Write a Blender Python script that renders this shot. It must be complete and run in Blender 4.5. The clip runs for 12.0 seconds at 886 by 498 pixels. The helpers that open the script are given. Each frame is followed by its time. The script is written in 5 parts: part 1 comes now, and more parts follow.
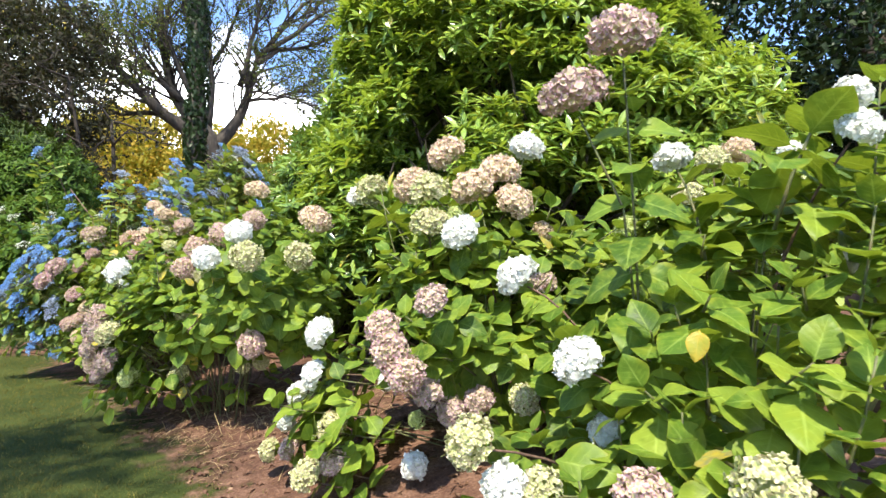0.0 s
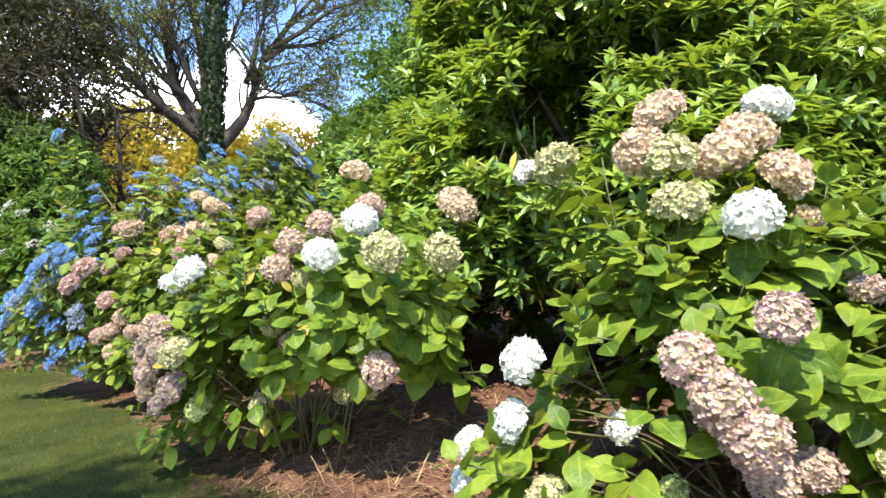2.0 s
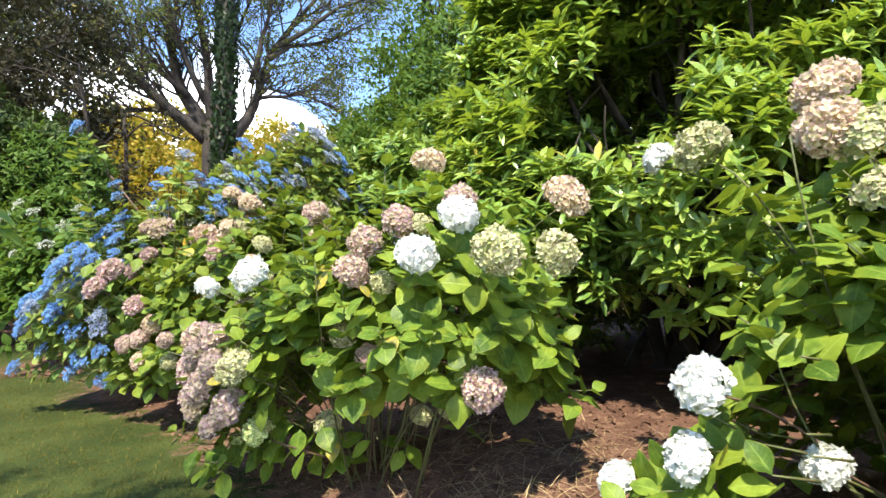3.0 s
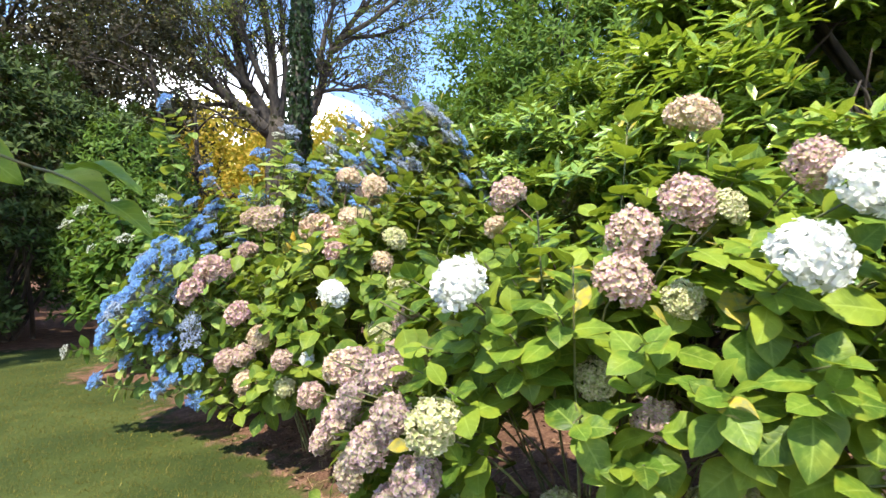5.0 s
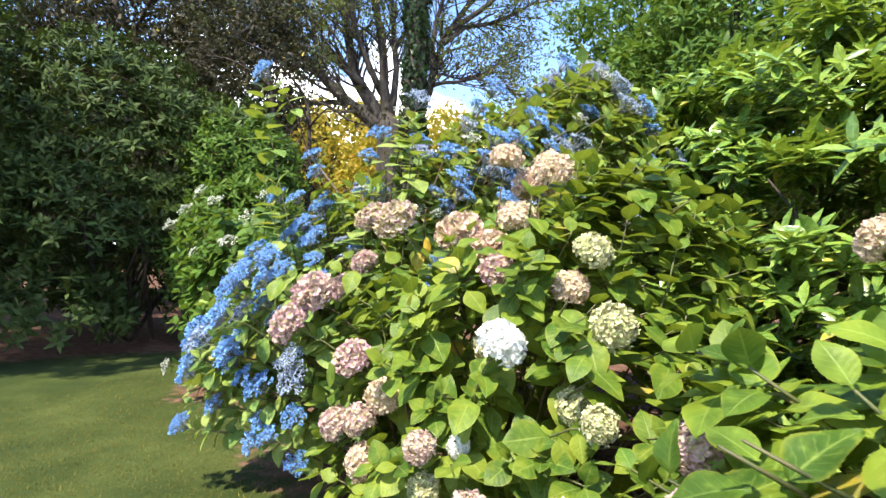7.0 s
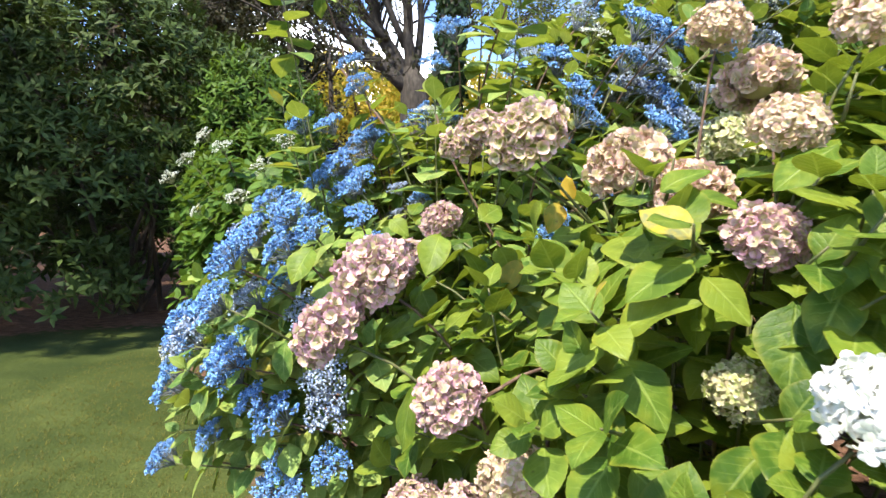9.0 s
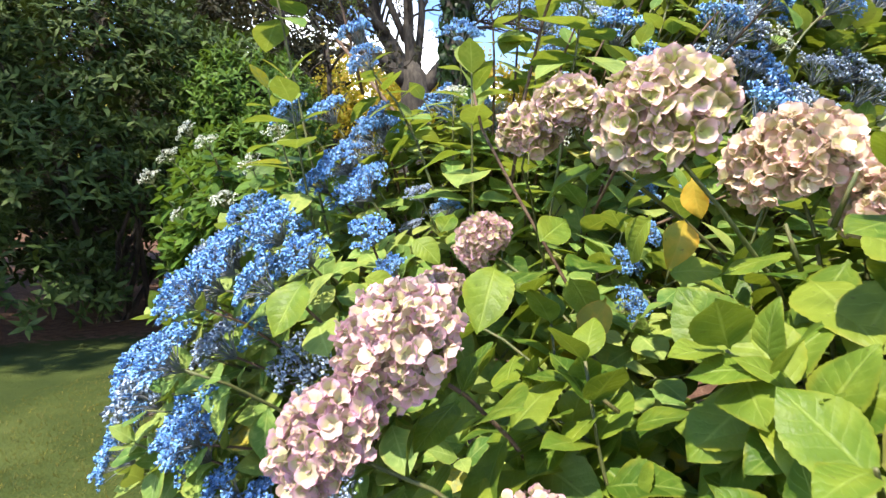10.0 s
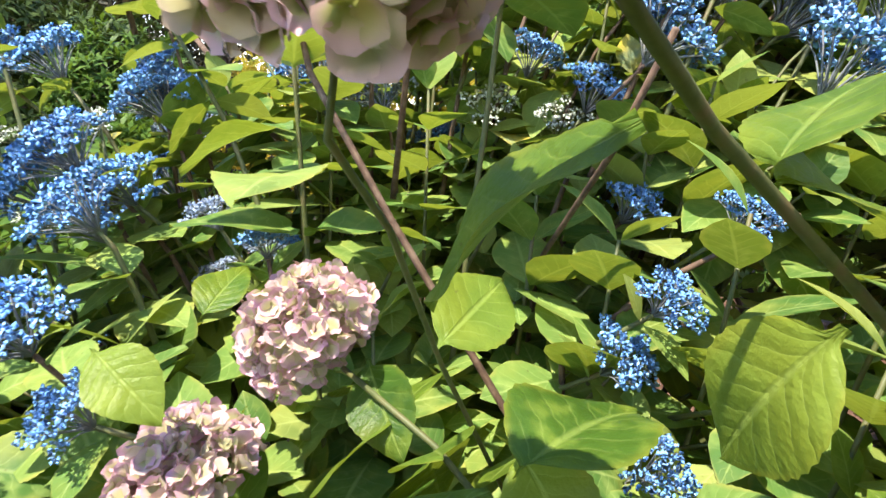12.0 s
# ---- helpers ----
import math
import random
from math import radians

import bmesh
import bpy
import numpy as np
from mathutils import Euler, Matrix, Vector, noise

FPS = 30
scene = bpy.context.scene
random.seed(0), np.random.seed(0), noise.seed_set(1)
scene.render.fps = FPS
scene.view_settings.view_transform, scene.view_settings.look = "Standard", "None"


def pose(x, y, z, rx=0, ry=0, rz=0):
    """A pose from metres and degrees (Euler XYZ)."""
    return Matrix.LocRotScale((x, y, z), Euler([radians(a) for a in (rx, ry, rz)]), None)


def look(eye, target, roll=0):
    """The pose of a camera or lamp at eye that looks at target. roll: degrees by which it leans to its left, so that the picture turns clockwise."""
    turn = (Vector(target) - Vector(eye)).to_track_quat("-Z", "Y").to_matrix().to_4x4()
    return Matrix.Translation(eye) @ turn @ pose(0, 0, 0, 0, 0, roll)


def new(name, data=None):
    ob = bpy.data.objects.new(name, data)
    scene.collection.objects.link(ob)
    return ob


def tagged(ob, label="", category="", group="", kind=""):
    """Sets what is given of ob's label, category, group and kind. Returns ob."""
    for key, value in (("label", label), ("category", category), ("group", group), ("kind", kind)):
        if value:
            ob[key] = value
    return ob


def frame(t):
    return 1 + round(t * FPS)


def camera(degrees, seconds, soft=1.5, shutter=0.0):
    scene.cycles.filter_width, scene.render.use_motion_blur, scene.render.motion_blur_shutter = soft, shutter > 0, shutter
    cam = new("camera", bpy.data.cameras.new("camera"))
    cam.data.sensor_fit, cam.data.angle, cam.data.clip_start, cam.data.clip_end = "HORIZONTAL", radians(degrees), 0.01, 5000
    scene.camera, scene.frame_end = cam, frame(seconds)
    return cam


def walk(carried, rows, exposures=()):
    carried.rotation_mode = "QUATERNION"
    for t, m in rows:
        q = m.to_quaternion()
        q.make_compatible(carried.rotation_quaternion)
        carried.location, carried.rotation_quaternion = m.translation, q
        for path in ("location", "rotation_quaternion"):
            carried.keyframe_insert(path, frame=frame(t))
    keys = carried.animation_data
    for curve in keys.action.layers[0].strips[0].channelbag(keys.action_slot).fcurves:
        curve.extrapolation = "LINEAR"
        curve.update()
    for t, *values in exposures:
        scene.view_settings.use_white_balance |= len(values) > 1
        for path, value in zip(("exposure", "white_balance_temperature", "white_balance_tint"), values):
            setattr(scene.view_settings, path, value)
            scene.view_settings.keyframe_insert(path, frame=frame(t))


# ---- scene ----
cam = camera(75.1, 12.0, shutter=0.15)
PATH = [
    (0, (0.049, 0.004, 1.483), (0.038, 2.003, 1.503), 0.1),
    (0.5, (-0.18, 0.275, 1.477), (-0.19, 2.275, 1.497), 0.1),
    (1, (-0.437, 0.515, 1.46), (-0.443, 2.515, 1.487), 0.1),
    (1.5, (-0.73, 0.739, 1.454), (-0.724, 2.739, 1.487), 0.3),
    (2, (-1.001, 0.995, 1.435), (-0.986, 2.995, 1.472), 0.3),
    (2.5, (-1.255, 1.229, 1.444), (-1.235, 3.229, 1.476), 0.2),
    (3, (-1.523, 1.436, 1.426), (-1.499, 3.436, 1.47), 0.3),
    (3.2, (-1.634, 1.522, 1.432), (-1.605, 3.521, 1.475), 0.3),
    (4.8, (-2.324, 2.396, 1.429), (-2.435, 4.393, 1.467), 0.8),
    (5, (-2.404, 2.52, 1.44), (-2.548, 4.514, 1.471), 0.7),
    (5.5, (-2.571, 2.855, 1.482), (-2.816, 4.84, 1.498), 0.6),
    (6, (-2.746, 3.18, 1.487), (-3.098, 5.149, 1.509), 1.0),
    (6.5, (-2.891, 3.501, 1.511), (-3.324, 5.453, 1.535), 1.2),
    (7, (-3.015, 3.869, 1.546), (-3.514, 5.806, 1.56), 1.1),
    (7.2, (-3.085, 4.006, 1.537), (-3.602, 5.938, 1.553), 1.2),
    (8.8, (-3.654, 4.951, 1.495), (-4.215, 6.868, 1.392), 1.3),
    (9, (-3.741, 5.057, 1.491), (-4.297, 6.976, 1.384), 1.4),
    (9.5, (-3.929, 5.294, 1.517), (-4.474, 7.215, 1.395), 1.3),
    (10, (-4.028, 5.612, 1.546), (-4.581, 7.531, 1.428), 1.2),
    (10.5, (-4.074, 5.94, 1.588), (-4.61, 7.863, 1.46), 0.6),
    (11, (-4.104, 6.194, 1.587), (-4.589, 8.131, 1.483), 0.8),
    (11.5, (-4.117, 6.388, 1.6), (-4.508, 8.347, 1.494), 0.8),
    (12, (-4.111, 6.538, 1.607), (-4.408, 8.514, 1.508), 0.5),
]
walk(cam, [(t, look(eye, target, roll)) for t, eye, target, roll in PATH], exposures=[(0, 1.42), (3, 1.50), (5, 1.50), (7, 1.62), (9.5, 1.54), (11, 1.58), (12, 1.70)])

# ---- light ----
SUN_FROM = Vector((-0.17, -0.56, 0.95)).normalized()
world = bpy.data.worlds.new("world")
scene.world = world
world.use_nodes = True
wn, wl = world.node_tree.nodes, world.node_tree.links
sky = wn.new("ShaderNodeTexSky")
sky.sky_type, sky.sun_disc = "NISHITA", False
sky.sun_elevation = math.asin(SUN_FROM.z)
sky.sun_rotation = math.atan2(SUN_FROM.x, SUN_FROM.y)
sky.dust_density, sky.air_density, sky.ozone_density = 0.3, 1.2, 2.0
# broken white cloud over the blue
w_co = wn.new("ShaderNodeTexCoord")
w_no = wn.new("ShaderNodeTexNoise")
w_no.inputs["Scale"].default_value, w_no.inputs["Detail"].default_value = 3.2, 6.0
w_ra = wn.new("ShaderNodeValToRGB")
w_ra.color_ramp.elements[0].position, w_ra.color_ramp.elements[1].position = 0.50, 0.60
w_se = wn.new("ShaderNodeSeparateXYZ")
w_hi = wn.new("ShaderNodeMapRange")
w_hi.inputs["From Min"].default_value, w_hi.inputs["From Max"].default_value = 0.16, 0.42
w_hi.inputs["To Min"].default_value, w_hi.inputs["To Max"].default_value = 0.02, -0.16
w_ad = wn.new("ShaderNodeMath")
wl.new(w_co.outputs["Generated"], w_se.inputs["Vector"])
wl.new(w_se.outputs["Z"], w_hi.inputs["Value"])
w_dt = wn.new("ShaderNodeVectorMath")
w_dt.operation = "DOT_PRODUCT"
w_dt.inputs[1].default_value = Vector((-0.235, 0.925, 0.30)).normalized()
w_bk = wn.new("ShaderNodeMapRange")
w_bk.inputs["From Min"].default_value, w_bk.inputs["From Max"].default_value = 0.955, 0.995
w_bk.inputs["To Max"].default_value = 0.085
w_a2 = wn.new("ShaderNodeMath")
wl.new(w_co.outputs["Generated"], w_dt.inputs[0])
wl.new(w_dt.outputs["Value"], w_bk.inputs["Value"])
wl.new(w_no.outputs["Fac"], w_a2.inputs[0])
wl.new(w_bk.outputs["Result"], w_a2.inputs[1])
wl.new(w_a2.outputs[0], w_ad.inputs[0])
wl.new(w_hi.outputs["Result"], w_ad.inputs[1])
w_mi = wn.new("ShaderNodeMix")
w_mi.data_type = "RGBA"
w_mi.inputs["B"].default_value = (22.0, 22.0, 22.3, 1)
wl.new(w_co.outputs["Generated"], w_no.inputs["Vector"])
wl.new(w_ad.outputs[0], w_ra.inputs["Fac"])
wl.new(w_ra.outputs["Color"], w_mi.inputs["Factor"])
w_ti = wn.new("ShaderNodeMix")
w_ti.data_type, w_ti.blend_type = "RGBA", "MULTIPLY"
w_ti.inputs["Factor"].default_value, w_ti.inputs["B"].default_value = 1.0, (0.80, 0.90, 1.12, 1)
wl.new(sky.outputs["Color"], w_ti.inputs["A"])
wl.new(w_ti.outputs["Result"], w_mi.inputs["A"])
wl.new(w_mi.outputs["Result"], wn["Background"].inputs["Color"])
wn["Background"].inputs["Strength"].default_value = 0.130
sun = new("sun", bpy.data.lights.new("sun", "SUN"))
sun.data.energy, sun.data.angle, sun.data.color = 4.3, radians(1.0), (1.0, 0.915, 0.765)
sun.matrix_world = look((0, 0, 20), Vector((0, 0, 20)) - SUN_FROM)

rng = np.random.default_rng(7)


# ---- materials ----
class Nodes:
    """A small builder for node materials."""

    def __init__(self, name):
        self.mat = bpy.data.materials.new(name)
        self.mat.use_nodes = True
        self.n, self.l = self.mat.node_tree.nodes, self.mat.node_tree.links
        self.out, self.bsdf = self.n["Material Output"], self.n["Principled BSDF"]

    def node(self, kind, ins=(), **props):
        nd = self.n.new(kind)
        if "attribute_name" in props:
            nd.attribute_name = props["attribute_name"]
        if "interpolation_type" in props:
            nd.interpolation_type = props["interpolation_type"]
        for key, v in dict(ins).items():
            self.put(nd.inputs[key], v)
        return nd

    def put(self, sock, v):
        if isinstance(v, bpy.types.NodeSocket):
            self.l.new(v, sock)
        else:
            sock.default_value = v

    def math(self, op, a, b=0.0, c=0.0, clamp=False):
        nd = self.n.new("ShaderNodeMath")
        nd.operation, nd.use_clamp = op, clamp
        for i, v in enumerate((a, b, c)):
            self.put(nd.inputs[i], v)
        return nd.outputs[0]

    def mix(self, f, a, b):
        nd = self.n.new("ShaderNodeMix")
        nd.data_type = "RGBA"
        self.put(nd.inputs["Factor"], f)
        self.put(nd.inputs["A"], a if isinstance(a, bpy.types.NodeSocket) else (*a, 1))
        self.put(nd.inputs["B"], b if isinstance(b, bpy.types.NodeSocket) else (*b, 1))
        return nd.outputs["Result"]

    def ramp(self, f, stops):
        nd = self.n.new("ShaderNodeValToRGB")
        el = nd.color_ramp.elements
        while len(el) < len(stops):
            el.new(0.5)
        for e, (p, c) in zip(el, stops):
            e.position, e.color = p, (*c, 1)
        self.put(nd.inputs["Fac"], f)
        return nd.outputs["Color"]

    def noise(self, scale, detail=3.0, vec=None):
        nd = self.node("ShaderNodeTexNoise", {"Scale": scale, "Detail": detail})
        self.l.new(vec if vec is not None else self.node("ShaderNodeNewGeometry").outputs["Position"], nd.inputs["Vector"])
        return nd.outputs["Fac"]

    def rand(self):
        a = self.node("ShaderNodeNewGeometry").outputs["Random Per Island"]
        b = self.node("ShaderNodeObjectInfo").outputs["Random"]
        return self.math("FRACT", self.math("ADD", a, b))

    def step(self, v, lo, hi):
        nd = self.node("ShaderNodeMapRange", {"Value": v, "From Min": lo, "From Max": hi}, interpolation_type="SMOOTHSTEP")
        return nd.outputs["Result"]

    def bump(self, h, strength, distance):
        nd = self.node("ShaderNodeBump", {"Height": h, "Strength": strength, "Distance": distance})
        self.l.new(nd.outputs["Normal"], self.bsdf.inputs["Normal"])
        return nd.outputs["Normal"]

    def lit_through(self, color, amount):
        tr = self.node("ShaderNodeBsdfTranslucent", {"Color": color})
        ms = self.node("ShaderNodeMixShader", {"Fac": amount})
        self.l.new(self.bsdf.outputs[0], ms.inputs[1])
        self.l.new(tr.outputs[0], ms.inputs[2])
        self.l.new(ms.outputs[0], self.out.inputs["Surface"])


def leaf_material(name, greens, veins=0.34, rough=0.40, glow=0.28, yellow=0.03, spots=0.5, bump=0.26, aged=(0.46, 0.36, 0.04), spec=0.17):
    m = Nodes(name)
    greens = [(r * 1.20, g * 1.0, b * 0.85) for r, g, b in greens]
    uv = m.node("ShaderNodeSeparateXYZ", {"Vector": m.node("ShaderNodeUVMap").outputs["UV"]})
    u, v = uv.outputs["X"], uv.outputs["Y"]
    r = m.rand()
    base = m.ramp(r, [(i / (len(greens) - 1), c) for i, c in enumerate(greens)])
    patch = m.noise(38.0, 3.0)
    base = m.mix(m.math("MULTIPLY", m.step(patch, 0.45, 0.75), 0.35), base, [min(1, c * 1.5 + 0.01) for c in greens[-1]])
    blotch = m.noise(13.0, 2.0)
    base = m.mix(m.math("MULTIPLY", m.step(blotch, 0.48, 0.70), 0.4), base, [greens[-1][0] * 1.25, greens[-1][1] * 1.1, greens[-1][2] * 0.8])
    base = m.mix(m.math("MULTIPLY", m.step(blotch, 0.46, 0.30), 0.45), base, [c * 0.8 for c in greens[0]])
    r2 = m.math("FRACT", m.math("MULTIPLY", r, 37.31))
    base = m.mix(m.math("GREATER_THAN", r2, 1.0 - yellow), base, m.mix(m.step(patch, 0.3, 0.8), aged, [c * 0.6 + 0.1 for c in greens[1]]))
    au = m.math("ABSOLUTE", u)
    mid = m.math("SUBTRACT", 1.0, m.step(au, 0.02, 0.085))
    warp = m.math("MULTIPLY", m.math("SUBTRACT", m.noise(55.0, 1.0), 0.5), 0.5)
    run = m.math("SUBTRACT", m.math("MULTIPLY", v, 7.5), m.math("MULTIPLY", m.math("POWER", au, 0.8), 1.7))
    side = m.math("FRACT", m.math("ADD", run, warp))
    side = m.math("ABSOLUTE", m.math("SUBTRACT", side, 0.5))
    rib = m.math("MULTIPLY", m.math("SUBTRACT", 1.0, m.step(side, 0.0, 0.10)), m.step(m.math("SUBTRACT", 1.0, au), 0.05, 0.6))
    vein = m.math("MAXIMUM", mid, m.math("MULTIPLY", rib, 0.6))
    pale = [min(1.0, c * 1.6 + 0.05) for c in greens[-1]]
    col = m.mix(m.math("MULTIPLY", vein, veins), base, pale)
    rim = m.math("MULTIPLY", m.step(m.math("ADD", au, m.math("MULTIPLY", m.noise(24.0, 2.0), 0.7)), 1.15, 1.5), 0.5)
    col = m.mix(rim, col, [greens[-1][0] * 1.5, greens[-1][1] * 1.1, greens[-1][2]])
    if spots:
        sp = m.step(m.noise(95.0, 2.0), 0.70, 0.76)
        col = m.mix(m.math("MULTIPLY", sp, spots), col, (0.05, 0.03, 0.015))
    m.put(m.bsdf.inputs["Base Color"], col)
    m.put(m.bsdf.inputs["Roughness"], m.math("ADD", rough - 0.08, m.math("MULTIPLY", patch, 0.2)))
    m.put(m.bsdf.inputs["Specular IOR Level"], spec)
    pucker = m.math("MULTIPLY", m.noise(210.0, 2.0), 0.7)
    m.bump(m.math("ADD", pucker, m.math("SUBTRACT", m.math("MULTIPLY", m.math("SQRT", side), 0.7), m.math("MULTIPLY", mid, 0.8))), bump, 0.0035)
    m.lit_through(m.mix(0.55, col, [greens[-1][0] * 1.6 + 0.08, greens[-1][1] * 1.5 + 0.1, 0.025]), glow)
    return m.mat


def petal_material(name, heart, rim, odd, glow=0.25, rough=0.6, fade=0.0):
    """heart: colour at the petal's foot, rim: at its edge, odd: of some florets."""
    m = Nodes(name)
    uv = m.node("ShaderNodeSeparateXYZ", {"Vector": m.node("ShaderNodeUVMap").outputs["UV"]})
    u, v = uv.outputs["X"], uv.outputs["Y"]
    r = m.rand()
    edge = m.math("MULTIPLY_ADD", m.math("POWER", m.math("ABSOLUTE", u), 3.0), 0.4, v)
    shift = m.math("MULTIPLY", m.math("SUBTRACT", m.math("FRACT", m.math("MULTIPLY", r, 5.3)), 0.5), 0.5)
    col = m.mix(m.step(m.math("ADD", edge, shift), 0.30, 1.05), heart, rim)
    col = m.mix(m.math("MULTIPLY", m.step(m.math("FRACT", m.math("MULTIPLY", r, 17.7)), 0.5, 1.0), 0.75), col, odd)
    col = m.mix(m.math("MULTIPLY", m.step(m.noise(160.0, 2.0), 0.5, 0.8), 0.18), col, [c * 0.55 for c in odd])
    col = m.mix(m.math("MULTIPLY", m.step(m.math("FRACT", m.math("MULTIPLY", r, 29.1)), 0.6, 1.0), fade), col, [heart[0] * 0.62, heart[1] * 0.52, heart[2] * 0.5])
    m.put(m.bsdf.inputs["Base Color"], col)
    m.put(m.bsdf.inputs["Roughness"], rough)
    m.put(m.bsdf.inputs["Specular IOR Level"], 0.25)
    m.lit_through(col, glow)
    return m.mat


def plain_material(name, stops, scale=30.0, rough=0.8, bump=0.3, dist=0.004, stretch=1.0):
    m = Nodes(name)
    co = m.node("ShaderNodeNewGeometry").outputs["Position"]
    mp = m.node("ShaderNodeMapping", {"Vector": co, "Scale": (1, 1, stretch)})
    f = m.noise(scale, 5.0, mp.outputs["Vector"])
    g = m.noise(scale * 0.17, 3.0, mp.outputs["Vector"])
    f2 = m.math("MULTIPLY_ADD", f, 0.65, m.math("MULTIPLY", g, 0.35))
    n = len(stops)
    m.put(m.bsdf.inputs["Base Color"], m.ramp(f2, [(0.32 + 0.36 * i / (n - 1), c) for i, c in enumerate(stops)]))
    m.put(m.bsdf.inputs["Roughness"], rough)
    m.bump(f, bump, dist)
    return m.mat


LEAF = leaf_material("hydrangea_leaf", [(0.031, 0.080, 0.014), (0.057, 0.135, 0.020), (0.100, 0.192, 0.027), (0.155, 0.25, 0.034)], yellow=0.012)
LEAF_PALE = leaf_material("hydrangea_leaf_pale", [(0.028, 0.080, 0.012), (0.055, 0.125, 0.018), (0.090, 0.170, 0.024), (0.140, 0.215, 0.032)], yellow=0.012, bump=0.42)
LEAF_LACE = leaf_material("lacecap_leaf", [(0.050, 0.135, 0.035), (0.088, 0.195, 0.050), (0.135, 0.245, 0.066), (0.20, 0.285, 0.09)], yellow=0.015, rough=0.5)
LEAF_COOL = leaf_material("cool_lacecap_leaf", [(0.028, 0.08, 0.013), (0.048, 0.115, 0.018), (0.068, 0.145, 0.024)], yellow=0.01, rough=0.45)
LEAF_RHODO = leaf_material("rhododendron_leaf", [(0.050, 0.130, 0.028), (0.098, 0.215, 0.040), (0.150, 0.285, 0.052), (0.215, 0.335, 0.070)], veins=0.35, rough=0.26, spec=0.6, glow=0.30, yellow=0.03, spots=0, bump=0.2)
# the rhododendron leaf again, with shade put into darker greens and less glow
LEAF_RHODO_SHADE = leaf_material("shade_coloured_rhododendron_leaf", [(0.036, 0.105, 0.024), (0.070, 0.170, 0.034), (0.110, 0.225, 0.042), (0.165, 0.28, 0.056)], veins=0.35, rough=0.25, spec=0.5, glow=0.18, yellow=0.02, spots=0, bump=0.2)
LEAF_DARK = leaf_material("dark_evergreen_leaf", [(0.016, 0.036, 0.011), (0.027, 0.056, 0.016), (0.043, 0.082, 0.022)], veins=0.2, rough=0.55, glow=0.08, yellow=0.0, spots=0, bump=0.2, spec=0.14)
LEAF_OAK = leaf_material("oak_leaf", [(0.03, 0.065, 0.02), (0.05, 0.09, 0.025), (0.075, 0.11, 0.03)], veins=0.1, rough=0.5, glow=0.3, yellow=0.05, spots=0, bump=0, spec=0.15)
# ivy green taken near black: shade on the foliage is in the colour
LEAF_IVY_SHADE = leaf_material("shade_dark_ivy_leaf", [(0.006, 0.016, 0.006), (0.010, 0.026, 0.008), (0.016, 0.036, 0.011)], veins=0.2, rough=0.35, glow=0.05, yellow=0, spots=0, bump=0, spec=0.15)
LEAF_GOLD = leaf_material("golden_leaf", [(0.36, 0.24, 0.04), (0.42, 0.33, 0.05), (0.30, 0.31, 0.05), (0.17, 0.23, 0.045)], veins=0.1, rough=0.55, glow=0.42, yellow=0.1, spots=0, bump=0, spec=0.15)
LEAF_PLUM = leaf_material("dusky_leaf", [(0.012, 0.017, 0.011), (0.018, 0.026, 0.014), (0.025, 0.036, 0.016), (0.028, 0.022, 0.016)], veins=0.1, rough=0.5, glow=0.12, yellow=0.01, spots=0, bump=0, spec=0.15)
GRASS = leaf_material("grass_blade", [(0.028, 0.05, 0.008), (0.046, 0.068, 0.011), (0.064, 0.086, 0.016), (0.12, 0.12, 0.036)], veins=0.1, rough=0.6, glow=0.2, yellow=0.03, spots=0, bump=0)
WHITE = petal_material("white_petal", (0.70, 0.73, 0.62), (0.81, 0.80, 0.77), (0.77, 0.77, 0.75), glow=0.3)
CREAM = petal_material("cream_petal", (0.40, 0.46, 0.16), (0.66, 0.61, 0.40), (0.57, 0.47, 0.34), fade=0.4)
TAN = petal_material("faded_pink_petal", (0.56, 0.52, 0.27), (0.76, 0.51, 0.49), (0.71, 0.59, 0.43), glow=0.34, fade=0.35)
MAUVE = petal_material("mauve_petal", (0.48, 0.46, 0.23), (0.67, 0.39, 0.49), (0.64, 0.50, 0.42), glow=0.34, fade=0.25)
BLUSH = petal_material("blush_petal", (0.42, 0.45, 0.14), (0.70, 0.46, 0.50), (0.60, 0.51, 0.31), glow=0.3, fade=0.3)
# dusty mauve, with the shade on these heads put into duller petals
DUSK = petal_material("shade_dulled_mauve_petal", (0.42, 0.40, 0.21), (0.60, 0.37, 0.45), (0.54, 0.42, 0.36), fade=0.4)
GREENISH = petal_material("greenish_petal", (0.36, 0.46, 0.12), (0.60, 0.62, 0.32), (0.48, 0.52, 0.2))
BLUE = petal_material("blue_bud", (0.13, 0.33, 0.78), (0.24, 0.50, 0.94), (0.42, 0.60, 0.92), glow=0.12, rough=0.75)
PALEBLUE = petal_material("pale_blue_bud", (0.28, 0.40, 0.66), (0.46, 0.56, 0.76), (0.62, 0.68, 0.76), glow=0.12)
BUDWHITE = petal_material("white_bud", (0.66, 0.70, 0.55), (0.82, 0.84, 0.74), (0.78, 0.80, 0.74), glow=0.12)
STEM_GREEN = plain_material("green_stem", [(0.05, 0.065, 0.02), (0.09, 0.10, 0.03), (0.12, 0.09, 0.04)], 60, 0.6)
STEM_WOOD = plain_material("woody_stem", [(0.04, 0.024, 0.015), (0.10, 0.055, 0.033), (0.18, 0.12, 0.075)], 70, 0.75, 0.5, 0.002)
BARK = plain_material("grey_brown_bark", [(0.012, 0.010, 0.008), (0.035, 0.028, 0.021), (0.075, 0.062, 0.048)], 9, 0.9, 0.8, 0.03, 0.35)
BARK_DARK = plain_material("dark_bark", [(0.012, 0.009, 0.007), (0.03, 0.022, 0.016), (0.06, 0.045, 0.03)], 14, 0.9, 0.7, 0.02, 0.4)
